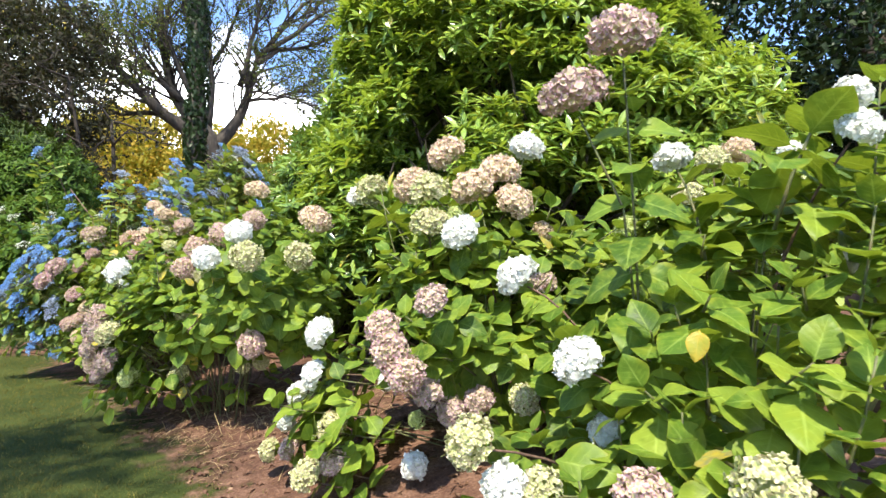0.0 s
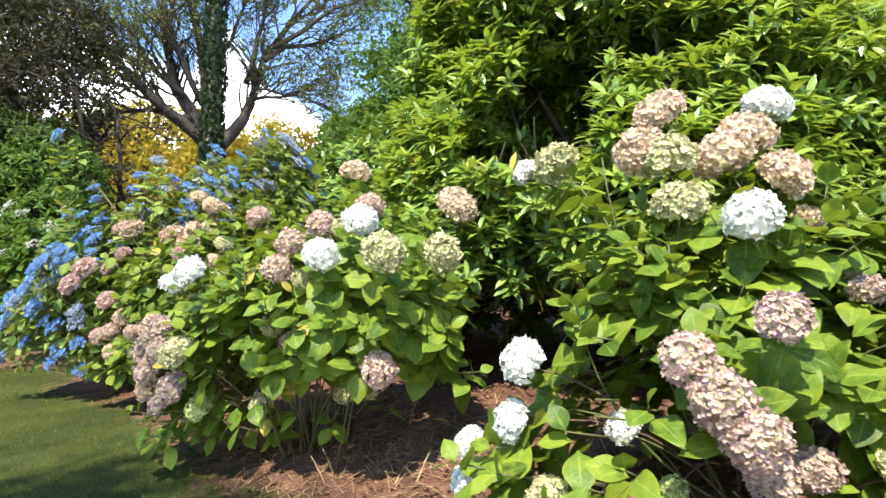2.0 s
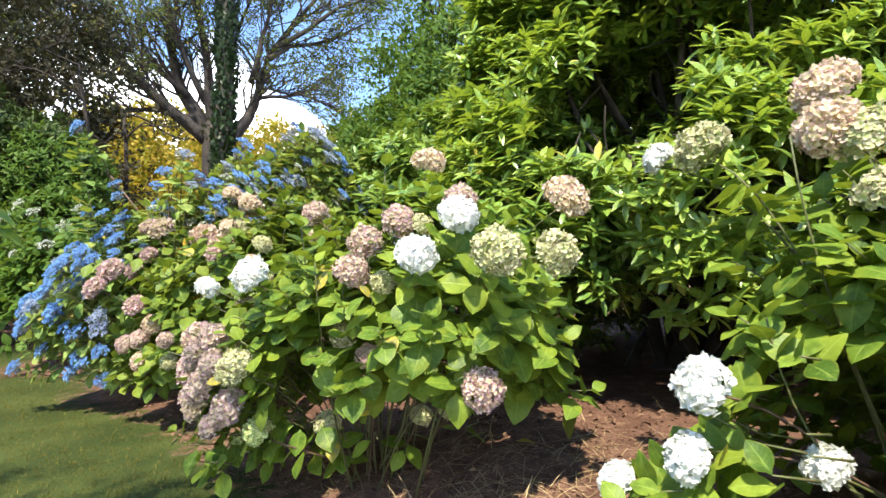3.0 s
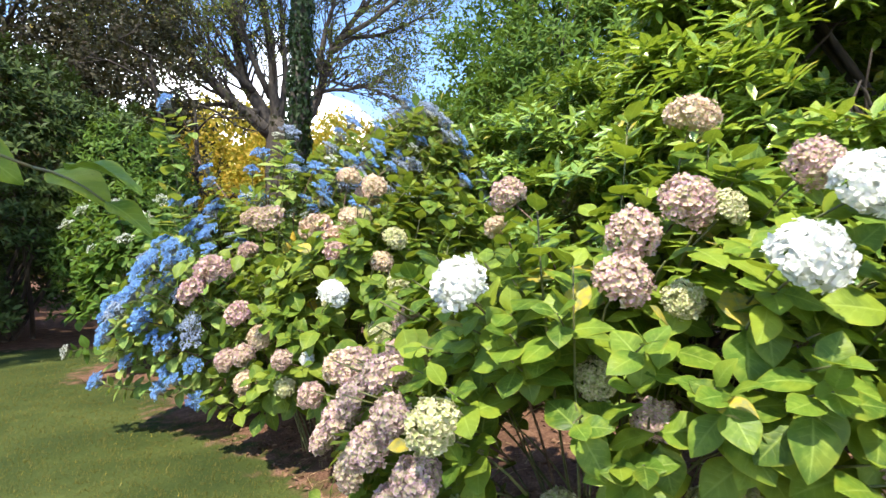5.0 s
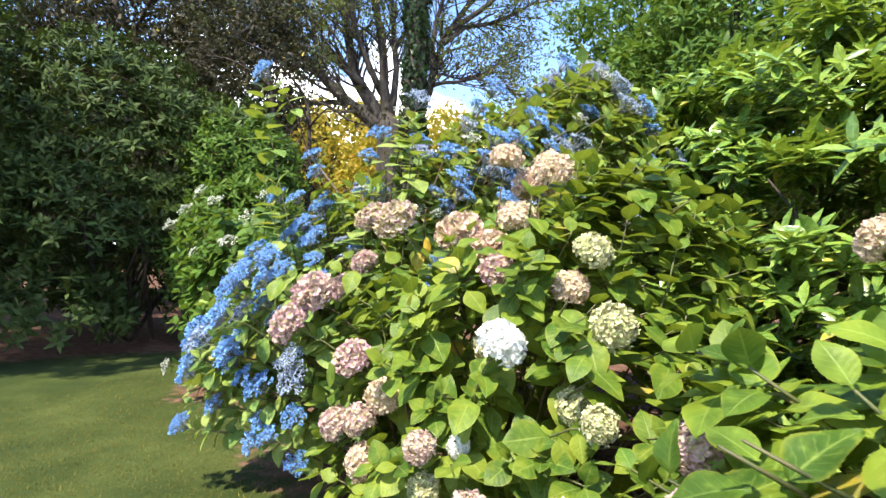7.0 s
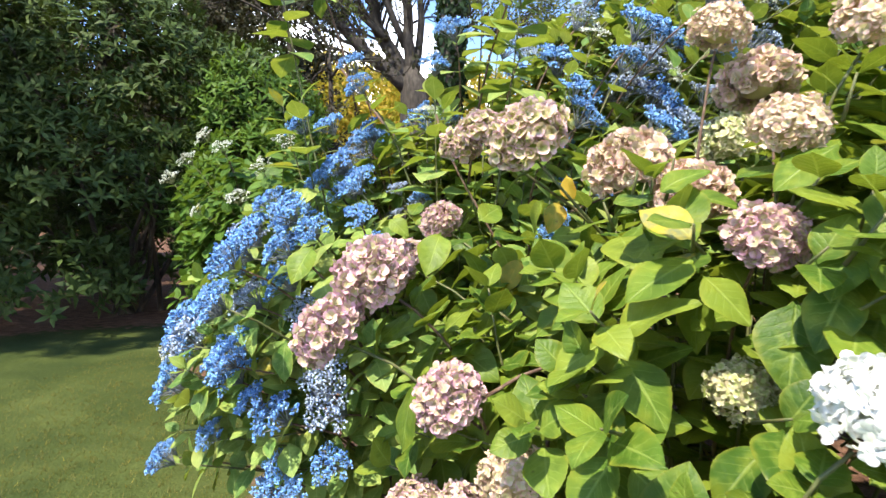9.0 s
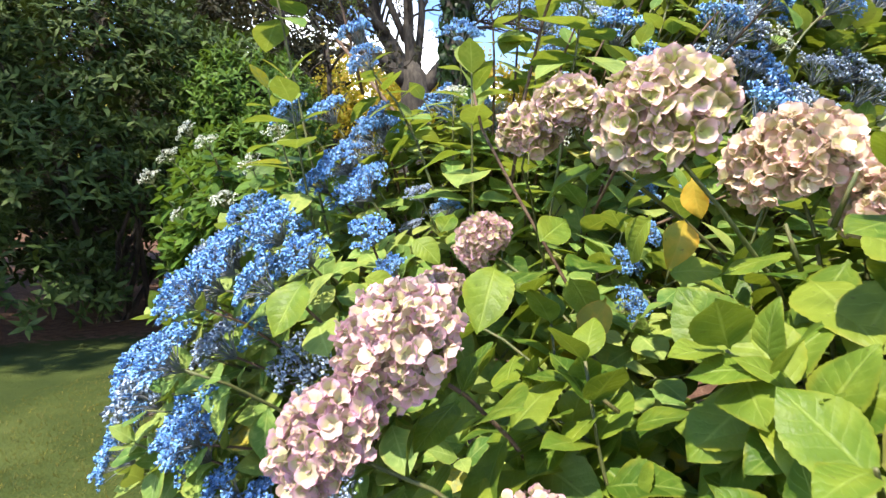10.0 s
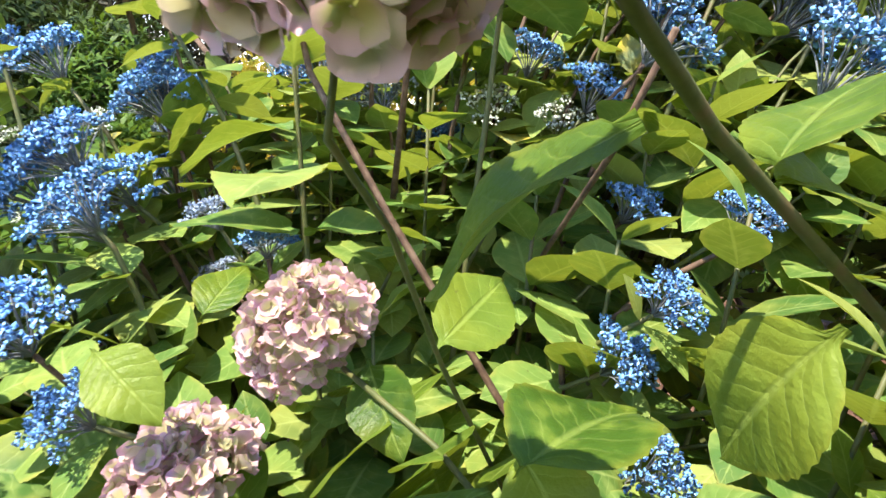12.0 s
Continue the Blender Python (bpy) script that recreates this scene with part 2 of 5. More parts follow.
STRAW = plain_material("dry_straw", [(0.16, 0.10, 0.04), (0.30, 0.21, 0.10), (0.42, 0.33, 0.18)], 25, 0.85)
LITTER = plain_material("dead_leaf_litter", [(0.03, 0.014, 0.008), (0.085, 0.038, 0.02), (0.16, 0.09, 0.05), (0.30, 0.20, 0.12)], 14, 0.85)
YELLOW_LEAF = leaf_material("fallen_yellow_leaf", [(0.13, 0.20, 0.03), (0.26, 0.26, 0.04), (0.34, 0.22, 0.025)], yellow=0, spots=0.8, glow=0.2, veins=0.12, bump=0.2)


# ---- mesh tools ----
def grid_leaf(rows, cols, width, profile, fold=0.25, droop=0.25, wave=0.0, tooth=0.0, curl=0.0):
    """A leaf of length 1 along +y, its face to +z: verts, quads, uv."""
    vs, uv, qs = [], [], []
    for i in range(rows + 1):
        t = i / rows
        w = 0.5 * width * max(0.012, profile(t))
        if tooth and i % 2 and 0 < i < rows:
            w *= 1 + tooth
        for j in range(cols + 1):
            s = 2 * j / cols - 1
            z = fold * abs(s) * w - droop * t * t + wave * math.sin(t * 9 + s * 2.0) * abs(s) - curl * s * s * w
            vs.append((s * w, t, z))
            uv.append((s, t))
    for i in range(rows):
        for j in range(cols):
            a = i * (cols + 1) + j
            qs.append((a, a + 1, a + cols + 2, a + cols + 1))
    return np.array(vs), np.array(qs), np.array(uv)


def ovate(t):
    """A short stalk, a rounded foot, a drawn-out tip."""
    t = (t - 0.07) / 0.93
    return 0.05 if t <= 0 else max(0.0, math.sin(math.pi * t ** 0.85)) ** 0.72 * (1 - 0.35 * t ** 5)


def lance(t):
    return math.sin(math.pi * (0.04 + 0.94 * t)) ** 0.8


def sepal(t):
    return math.sin(math.pi * (0.07 + 0.88 * t ** 1.15)) ** 0.6


def frames(axis, up):
    """Turns whose y is axis and whose z is near up: arrays (k,3) -> (k,3,3)."""
    y = axis / np.maximum(1e-9, np.linalg.norm(axis, axis=1, keepdims=True))
    x = np.cross(y, up)
    bad = np.linalg.norm(x, axis=1) < 1e-4
    x[bad] = np.cross(y[bad], np.array([1.0, 0.3, 0.1]))
    x /= np.linalg.norm(x, axis=1, keepdims=True)
    return np.stack([x, y, np.cross(x, y)], axis=2)


def scatter(parts):
    """parts: (template, turns (k,3,3), places (k,3)) -> one verts, quads, uv."""
    V, Q, U, n = [], [], [], 0
    for (v, q, u), R, P in parts:
        k = len(P)
        if not k:
            continue
        V.append((np.einsum("kij,nj->kni", R, v) + P[:, None, :]).reshape(-1, 3))
        Q.append((q[None] + (np.arange(k) * len(v))[:, None, None] + n).reshape(-1, 4))
        U.append(np.tile(u, (k, 1)))
        n += k * len(v)
    return np.concatenate(V), np.concatenate(Q), np.concatenate(U)


def mesh_of(name, vqu, material, smooth=True):
    v, q, u = vqu
    me = bpy.data.meshes.new(name)
    me.vertices.add(len(v))
    me.vertices.foreach_set("co", np.ascontiguousarray(v, dtype=np.float32).ravel())
    me.loops.add(len(q) * 4)
    me.loops.foreach_set("vertex_index", q.astype(np.int32).ravel())
    me.polygons.add(len(q))
    me.polygons.foreach_set("loop_start", np.arange(0, len(q) * 4, 4, dtype=np.int32))
    me.polygons.foreach_set("loop_total", np.full(len(q), 4, dtype=np.int32))
    me.polygons.foreach_set("use_smooth", np.full(len(q), smooth))
    lay = me.uv_layers.new(name="UVMap")
    lay.data.foreach_set("uv", u[q.ravel()].astype(np.float32).ravel())
    me.materials.append(material)
    me.update(calc_edges=True)
    return me


def tube(points, radii, sides=6):
    """A tapered tube along points: verts, quads, uv, its ends drawn to a small cap."""
    p, r = np.asarray(points, float), np.asarray(radii, float)
    p = np.concatenate([p[:1], p, p[-1:]])
    r = np.concatenate([[r[0] * 0.05], r, [r[-1] * 0.05]])
    d = np.gradient(p, axis=0)
    d[0], d[-1] = p[2] - p[1], p[-2] - p[-3]
    d /= np.maximum(1e-9, np.linalg.norm(d, axis=1, keepdims=True))
    ref = np.array([0.31, 0.17, 0.93]) if abs(d[0, 2]) < 0.9 else np.array([0.95, 0.2, 0.1])
    x = np.cross(d, ref)
    x /= np.linalg.norm(x, axis=1, keepdims=True)
    y = np.cross(d, x)
    a = np.linspace(0, 2 * math.pi, sides, endpoint=False)
    v = p[:, None] + r[:, None, None] * (x[:, None] * np.cos(a)[None, :, None] + y[:, None] * np.sin(a)[None, :, None])
    q = []
    for i in range(len(p) - 1):
        for j in range(sides):
            k = (j + 1) % sides
            q.append((i * sides + j, i * sides + k, (i + 1) * sides + k, (i + 1) * sides + j))
    v = v.reshape(-1, 3)
    return v, np.array(q), np.zeros((len(v), 2))


def join(list_vqu):
    V, Q, U, n = [], [], [], 0
    for v, q, u in list_vqu:
        V.append(v), Q.append(q + n), U.append(u)
        n += len(v)
    return np.concatenate(V), np.concatenate(Q), np.concatenate(U)


def bend(a, b, c, n=7):
    t = np.linspace(0, 1, n)[:, None]
    a, b, c = (np.asarray(k, float) for k in (a, b, c))
    return (1 - t) ** 2 * a + 2 * t * (1 - t) * b + t * t * c


def child(name, mesh, parent, label="", kind=""):
    ob = new(name, mesh)
    ob.parent = parent
    return tagged(ob, label=label, kind=kind)


# ---- ground ----
BED = [(0.6, -1.0), (0.15, 0.5), (-0.35, 1.7), (-1.0, 3.0), (-1.7, 4.0), (-2.3, 4.6), (-2.85, 5.4), (-3.4, 6.05), (-3.95, 6.7), (-4.5, 7.2), (-5.0, 7.5), (-5.5, 7.85),
       (-5.85, 8.8), (-6.4, 9.6), (-7.7, 9.7), (-8.2, 10.4), (-8.3, 13.0), (-10.3, 12.6), (-11.3, 11.9), (-11.9, 10.9), (-13.2, 9.8), (-15.0, 8.0), (-60, 4.0), (-60, 60), (60, 60), (60, -12), (20, -8), (8, -4.5), (3, -2.6)]


def bed_depth(x, y):
    """Metres inside the planted bed; negative on the lawn."""
    best, inside = np.full(x.shape, 1e9), np.zeros(x.shape, bool)
    for (x0, y0), (x1, y1) in zip(BED, BED[1:] + BED[:1]):
        dx, dy = x1 - x0, y1 - y0
        t = np.clip(((x - x0) * dx + (y - y0) * dy) / (dx * dx + dy * dy), 0, 1)
        best = np.minimum(best, np.hypot(x - x0 - t * dx, y - y0 - t * dy))
        inside ^= ((y0 > y) != (y1 > y)) & (x < (x1 - x0) * (y - y0) / ((y1 - y0) or 1e-9) + x0)
    return np.where(inside, best, -best)


def smooth(a, lo, hi):
    t = np.clip((a - lo) / (hi - lo), 0, 1)
    return t * t * (3 - 2 * t)


def height(x, y):
    x, y = np.asarray(x, float), np.asarray(y, float)
    base = 0.15 + 0.05 * np.clip(x, -9, 3)
    near = smooth(-np.hypot(x + 1, y - 5), -14, -7)
    return base + 0.26 * smooth(bed_depth(x, y), 0.05, 1.3) * near + 0.012 * np.sin(x * 3.1 + 1) * np.cos(y * 2.7)


def build_ground():
    n = 190
    s = np.linspace(-1, 1, n)
    wx = -3.5 + 11 * s + 260 * np.sign(s) * np.abs(s) ** 7
    wy = 6.5 + 10 * s + 260 * np.sign(s) * np.abs(s) ** 7
    X, Y = np.meshgrid(wx, wy)
    Z = height(X.ravel(), Y.ravel())
    sd = bed_depth(X.ravel(), Y.ravel())
    Z += rng.normal(0, 0.007, Z.shape) * (sd > 0)
    v = np.stack([X.ravel(), Y.ravel(), Z], 1)
    i = np.arange((n - 1) * n).reshape(n - 1, n)[:, :-1].ravel()
    q = np.stack([i, i + 1, i + n + 1, i + n], 1)
    me = mesh_of("ground", (v, q, v[:, :2] * 0.1), ground_material())
    at = me.attributes.new("bed", "FLOAT", "POINT")
    at.data.foreach_set("value", np.clip(sd, -2, 2).astype(np.float32))
    tagged(new("ground", me), "mown lawn running into bare red-brown planting soil", "ground", kind="structure")


def ground_material():
    m = Nodes("lawn_and_soil")
    sd = m.node("ShaderNodeAttribute", attribute_name="bed").outputs["Fac"]
    big, mid, fine = m.noise(1.3, 4.0), m.noise(7.0, 5.0), m.noise(60.0, 4.0)
    edge = m.math("ADD", sd, m.math("MULTIPLY", m.math("SUBTRACT", mid, 0.5), 1.1))
    mask = m.step(edge, -0.22, 0.16)
    lawn = m.ramp(m.math("MULTIPLY_ADD", big, 0.6, m.math("MULTIPLY", fine, 0.4)), [(0.32, (0.018, 0.031, 0.006)), (0.5, (0.037, 0.051, 0.010)), (0.66, (0.068, 0.084, 0.020))])
    soil = m.ramp(m.math("MULTIPLY_ADD", mid, 0.5, m.math("MULTIPLY", fine, 0.5)), [(0.3, (0.036, 0.018, 0.012)), (0.5, (0.108, 0.057, 0.037)), (0.68, (0.20, 0.12, 0.08))])
    m.put(m.bsdf.inputs["Base Color"], m.mix(mask, lawn, soil))
    m.put(m.bsdf.inputs["Roughness"], 0.95)
    m.put(m.bsdf.inputs["Specular IOR Level"], 0.15)
    m.bump(m.math("ADD", fine, m.math("MULTIPLY", mid, 2.0)), 0.7, 0.02)
    return m.mat


build_ground()


def build_grass():
    blades = []
    for k in range(5):
        a = k * 1.26
        v, q, u = grid_leaf(1, 1, 0.09, lambda t: 1 - t * 0.85, fold=0, droop=0.3)
        R = np.array(pose(0, 0, 0, 62 + 9 * (k % 3), 0, math.degrees(a)).to_3x3())
        off = np.array([0.35 * math.cos(a * 2.1), 0.35 * math.sin(a * 2.1), 0])
        blades.append((v * (0.75 + 0.12 * (k % 4)) @ R.T + off, q, u))
    tuft = join(blades)
    x, y = rng.uniform(-9.5, 0.2, 60000), rng.uniform(0.8, 12.0, 60000)
    sd = bed_depth(x, y)
    far = np.hypot(x + 3, y - 4)
    keep = (sd < -0.10 + rng.normal(0, 0.2, len(x))) & (rng.random(len(x)) < np.clip(6.0 / far ** 1.1, 0.1, 1)) & (x < -0.9 - 0.0 * y)
    x, y = x[keep], y[keep]
    k = len(x)
    a = rng.uniform(0, 6.28, k)
    s = rng.uniform(0.022, 0.042, k)
    R = np.zeros((k, 3, 3))
    R[:, 0, 0], R[:, 0, 1], R[:, 1, 0], R[:, 1, 1], R[:, 2, 2] = np.cos(a), -np.sin(a), np.sin(a), np.cos(a), 1
    vqu = scatter([(tuft, R * s[:, None, None], np.stack([x, y, height(x, y) - 0.004], 1))])
    tagged(new("lawn_grass", mesh_of("lawn_grass", vqu, GRASS)), "short green lawn grass with pale dry patches", "grass", kind="stuff")


build_grass()


def build_litter():
    bit = grid_leaf(2, 2, 0.55, ovate, fold=0.5, droop=0.2, wave=0.12)
    x, y = rng.uniform(-4.6, 2.5, 9000), rng.uniform(1.5, 8.0, 9000)
    sd = bed_depth(x, y)
    keep = (sd > -0.1) & (sd < 2.4)
    x, y = x[keep], y[keep]
    k = len(x)
    ax = rng.normal(0, 1, (k, 3)) * (1, 1, 0.25)
    up = rng.normal(0, 0.3, (k, 3)) + (0, 0, 1)
    s = rng.uniform(0.02, 0.06, k)
    vqu = scatter([(bit, frames(ax, up) * s[:, None, None], np.stack([x, y, height(x, y) + 0.008], 1))])
    tagged(new("leaf_litter", mesh_of("leaf_litter", vqu, LITTER)), "dry brown fallen leaves scattered over the bed soil", "leaf litter", kind="stuff")
    stalk = grid_leaf(3, 1, 0.02, lambda t: 1, fold=0, droop=0.15)
    x = np.concatenate([rng.normal(-1.6, 0.7, 700), rng.normal(-0.7, 0.4, 300), rng.normal(-3.6, 0.8, 250)])
    y = np.concatenate([rng.normal(4.55, 0.35, 700), rng.normal(4.5, 0.4, 300), rng.normal(6.1, 0.3, 250)])
    ok = bed_depth(x, y) > 0.02
    x, y = x[ok], y[ok]
    k = len(x)
    ax = rng.normal(0, 1, (k, 3)) * (1, 1, 0.18) + (0, 0, 0.08)
    vqu = scatter([(stalk, frames(ax, np.tile([0.0, 0, 1], (k, 1))) * rng.uniform(0.08, 0.25, k)[:, None, None], np.stack([x, y, height(x, y) + 0.012], 1))])
    tagged(new("dry_straw", mesh_of("dry_straw", vqu, STRAW)), "pale dry grass stalks lying on the soil", "straw", kind="stuff")


build_litter()

# ---- flower heads ----
PETAL = grid_leaf(2, 1, 1.05, sepal, fold=0.0, droop=0.10)
PETAL_FINE = grid_leaf(4, 4, 1.12, sepal, fold=0.10, droop=-0.10, wave=0.10, curl=-0.25)
PETAL_SMALL = grid_leaf(4, 2, 1.12, sepal, fold=0.12, droop=-0.10, wave=0.10)
PETAL_WHITE = grid_leaf(4, 4, 1.1, sepal, fold=-0.06, droop=0.20, wave=0.05, curl=0.3)


def mophead(count, petal, lift=0.3, flat=0.8, seed=0, size=(0.058, 0.084), loose=0.5):
    """A ball of four-petalled florets of diameter 1, its foot at the origin's underside."""
    g = np.random.default_rng(seed)
    i = np.arange(count) + 0.5
    cz = 1 - i / count * 1.62
    ang = i * 2.39996 + g.normal(0, 0.15, count)
    sn = np.sqrt(np.maximum(0, 1 - cz * cz))
    n = np.stack([sn * np.cos(ang), sn * np.sin(ang), cz], 1)
    lump = 1 + 0.10 * np.sin(n[:, 0] * 5 + seed) * np.sin(n[:, 1] * 5 + 2 * seed) + g.normal(0, 0.03, count)
    pts = n * 0.43 * (lump + g.normal(0, loose * 0.13, count))[:, None] * (1, 1, flat)
    tilt = n + g.normal(0, loose, (count, 3))
    tilt /= np.linalg.norm(tilt, axis=1, keepdims=True)
    t1 = np.cross(tilt, g.normal(0, 1, (count, 3)))
    t1 /= np.linalg.norm(t1, axis=1, keepdims=True)
    t2 = np.cross(tilt, t1)
    size = g.uniform(*size, count)
    parts = []
    for k in range(4):
        a = k * math.pi / 2
        d = t1 * math.cos(a) + t2 * math.sin(a) + tilt * (lift + g.normal(0, 0.25, (count, 1)))
        parts.append((petal, frames(d, tilt) * size[:, None, None], pts + d * 0.004))
    w = np.linspace(0, math.pi, 7)
    v, q, u = tube(np.stack([0 * w, 0 * w, -0.27 * flat * np.cos(w)], 1), 0.27 * np.sin(w) + 0.01, 8)
    return join([scatter(parts), (v, q, u + 0.2)])


HEADS = {}
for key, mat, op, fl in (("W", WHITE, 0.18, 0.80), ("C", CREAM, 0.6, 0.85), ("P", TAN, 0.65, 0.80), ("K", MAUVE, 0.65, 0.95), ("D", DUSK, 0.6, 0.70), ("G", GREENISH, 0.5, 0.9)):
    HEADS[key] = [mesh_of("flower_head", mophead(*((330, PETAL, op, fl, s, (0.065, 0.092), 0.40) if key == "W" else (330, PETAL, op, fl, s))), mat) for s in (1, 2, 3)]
for key, mat in (("W", WHITE), ("P", TAN), ("K", MAUVE), ("M", BLUSH), ("N", BLUSH)):
    HEADS[key + "f"] = [mesh_of("flower_head", mophead(*((140, PETAL_FINE, 0.60, 0.84, s, (0.12, 0.165), 0.65) if key == "M" else (250, PETAL_FINE, 0.65, 0.86, s, (0.085, 0.130), 0.75) if key == "N" else (280, PETAL_SMALL, 0.75, 0.84, s, (0.082, 0.125), 0.75) if key != "W" else (300, PETAL_WHITE, 0.15, 0.85, s, (0.075, 0.105)))), mat) for s in (4, 5)]

BEAD = grid_leaf(1, 1, 1, lambda t: 1)
_o = np.array([(0, 0, -1.2), (1, 0, 0), (0, 1, 0), (-1, 0, 0), (0, -1, 0), (0, 0, 1.3)], float)
BEAD = (_o, np.array([(0, 1, 5, 2), (0, 2, 5, 3), (0, 3, 5, 4), (0, 4, 5, 1)]), np.full((6, 2), 0.7))


def lacecap(clusters, beads, seed, mat, stalk):
    """A flat-topped umbel of small bud clusters, 1 across."""
    g = np.random.default_rng(seed)
    P, N, T = [], [], []
    for c in range(clusters):
        r = 0.47 * math.sqrt((c + 0.4) / clusters)
        a = c * 2.39996 + g.normal(0, 0.25)
        z = 0.14 - 0.9 * r * r + g.normal(0, 0.055)
        ctr = np.array([r * math.cos(a), r * math.sin(a), z])
        rad = g.uniform(0.105, 0.155)
        d = g.normal(0, 1, (beads, 3))
        d[:, 2] = np.abs(d[:, 2]) * 0.8 + 0.05
        d /= np.linalg.norm(d, axis=1, keepdims=True)
        P.append(ctr + d * rad * g.uniform(0.55, 1.0, (beads, 1)) * (1, 1, 0.85))
        N.append(d + g.normal(0, 0.25, (beads, 3)))
        T.append(tube(bend((0, 0, -0.42), (ctr[0] * 0.5, ctr[1] * 0.5, -0.12), ctr, 4), (0.012, 0.01, 0.009, 0.007), 4))
        for b in range(0, beads, 8):
            T.append(tube([ctr - (0, 0, 0.03), P[-1][b]], (0.005, 0.004), 3))
    P, N = np.concatenate(P), np.concatenate(N)
    k = len(P)
    buds = scatter([(BEAD, frames(rng.normal(0, 1, (k, 3)), N) * g.uniform(0.019, 0.031, k)[:, None, None], P)])
    me = mesh_of("flower_head", buds, mat)
    return me, mesh_of("stalk", join(T), stalk)


STALK_BLUE = plain_material("blue_grey_stalk", [(0.10, 0.13, 0.12), (0.16, 0.17, 0.20), (0.2, 0.2, 0.16)], 40, 0.7)
LACE = {"B": [lacecap(22, 24, s, BLUE, STALK_BLUE) for s in (1, 2, 3)], "L": [lacecap(20, 20, s, PALEBLUE, STALK_BLUE) for s in (4, 5)],
        "V": [lacecap(13, 16, s, BUDWHITE, STEM_GREEN) for s in (6, 7)]}

# ---- hydrangea bushes ----
LEAVES_FINE = [grid_leaf(26, 4, w, ovate, fold=f, droop=d, wave=wv, tooth=0.04, curl=c) for w, f, d, wv, c in ((0.74, 0.22, 0.16, 0.02, 0.10), (0.66, 0.34, 0.26, 0.04, 0.12), (0.76, 0.14, 0.12, 0.03, 0.16), (0.70, 0.20, 0.34, 0.03, 0.10))]
LEAVES_LOW = [grid_leaf(11, 4, w, ovate, fold=f, droop=d, wave=0.02, curl=c) for w, f, d, c in ((0.76, 0.22, 0.20, 0.16), (0.70, 0.30, 0.32, 0.20), (0.78, 0.16, 0.14, 0.14))]
LEAVES_FAR = [grid_leaf(6, 2, w, ovate, fold=f, droop=d) for w, f, d in ((0.72, 0.10, 0.16), (0.66, 0.16, 0.28), (0.74, 0.06, 0.12))]
# ways that are kept open: along the lawn edge, and up to the flowers at its end
OPEN_WAY = [((-2.6, 3.0, 1.45), 0.5), ((-3.1, 4.0, 1.5), 0.45), ((-3.65, 4.95, 1.5), 0.38), ((-3.95, 5.45, 1.5), 0.30), ((-4.06, 5.85, 1.57), 0.22), ((-4.10, 6.10, 1.58), 0.19),
            ((-4.11, 6.30, 1.59), 0.18), ((-4.12, 6.50, 1.60), 0.18), ((-4.16, 6.68, 1.60), 0.18), ((-4.2, 6.85, 1.60), 0.16), ((-2.78, 4.5, 1.32), 0.22), ((-2.72, 4.72, 1.3), 0.17), ((-0.0, 0.3, 1.5), 0.8), ((0.45, 1.0, 1.55), 0.45)]


def clear(p):
    ok = np.ones(len(p), bool)
    for c, r in OPEN_WAY:
        ok &= np.linalg.norm(p - np.array(c), axis=1) > r
    return ok


def shell(lobes, per_m2, low=-0.25, g=rng):
    """Points and normals on the outside of a union of ellipsoids."""
    P, N = [], []
    for i, (c, r) in enumerate(lobes):
        c, r = np.array(c), np.array(r)
        area = 4 * math.pi * ((r[0] * r[1]) ** 1.6 / 3 + (r[0] * r[2]) ** 1.6 / 3 + (r[1] * r[2]) ** 1.6 / 3) ** (1 / 1.6)
        n = int(area * per_m2)
        d = g.normal(0, 1, (n, 3))
        d /= np.linalg.norm(d, axis=1, keepdims=True)
        p = c + d * r
        nn = d / r
        nn /= np.linalg.norm(nn, axis=1, keepdims=True)
        keep = nn[:, 2] > low
        for j, (c2, r2) in enumerate(lobes):
            if j != i:
                keep &= np.linalg.norm((p - np.array(c2)) / np.array(r2), axis=1) > 0.96
        P.append(p[keep]), N.append(nn[keep])
    return np.concatenate(P), np.concatenate(N)


def leaf_pairs(tip, axis, count, gap, start, size, g, spread=(48, 98), turn0=None, hang=0.2):
    """Opposite pairs of leaves down a shoot: places, axes, faces, sizes."""
    axis = axis / np.linalg.norm(axis)
    x = np.cross(axis, (0.3, 0.9, 0.1))
    x /= np.linalg.norm(x)
    y = np.cross(axis, x)
    a0 = g.uniform(0, 6.28) if turn0 is None else turn0
    out = []
    for k in range(count):
        f = k / max(1, count - 1)
        p = tip - axis * (start + gap * k)
        tilt = math.radians(spread[0] + (spread[1] - spread[0]) * f + g.normal(0, 9))
        for side in (0, math.pi):
            a = a0 + k * math.pi / 2 + side + g.normal(0, 0.2)
            rad = x * math.cos(a) + y * math.sin(a)
            d = axis * math.cos(tilt) + rad * math.sin(tilt) + np.array([0, 0, -hang * (0.6 + 0.8 * g.random())])
            face = axis * 0.8 + np.array([0, 0, 0.55]) - rad * 0.15 + g.normal(0, 0.16, 3)
            out.append((p + rad * 0.004, d, face, size * (0.62 + 0.42 * min(1, f * 1.6)) * g.uniform(0.8, 1.15)))
    return out


def upright(top, foot, size, g, hang, gap=0.075, n=7):
    """Leaf pairs down an upright shoot."""
    return leaf_pairs(np.array(top), np.array(top) - np.array(foot), n, gap, 0.0, size, g, spread=(30, 88), hang=hang)


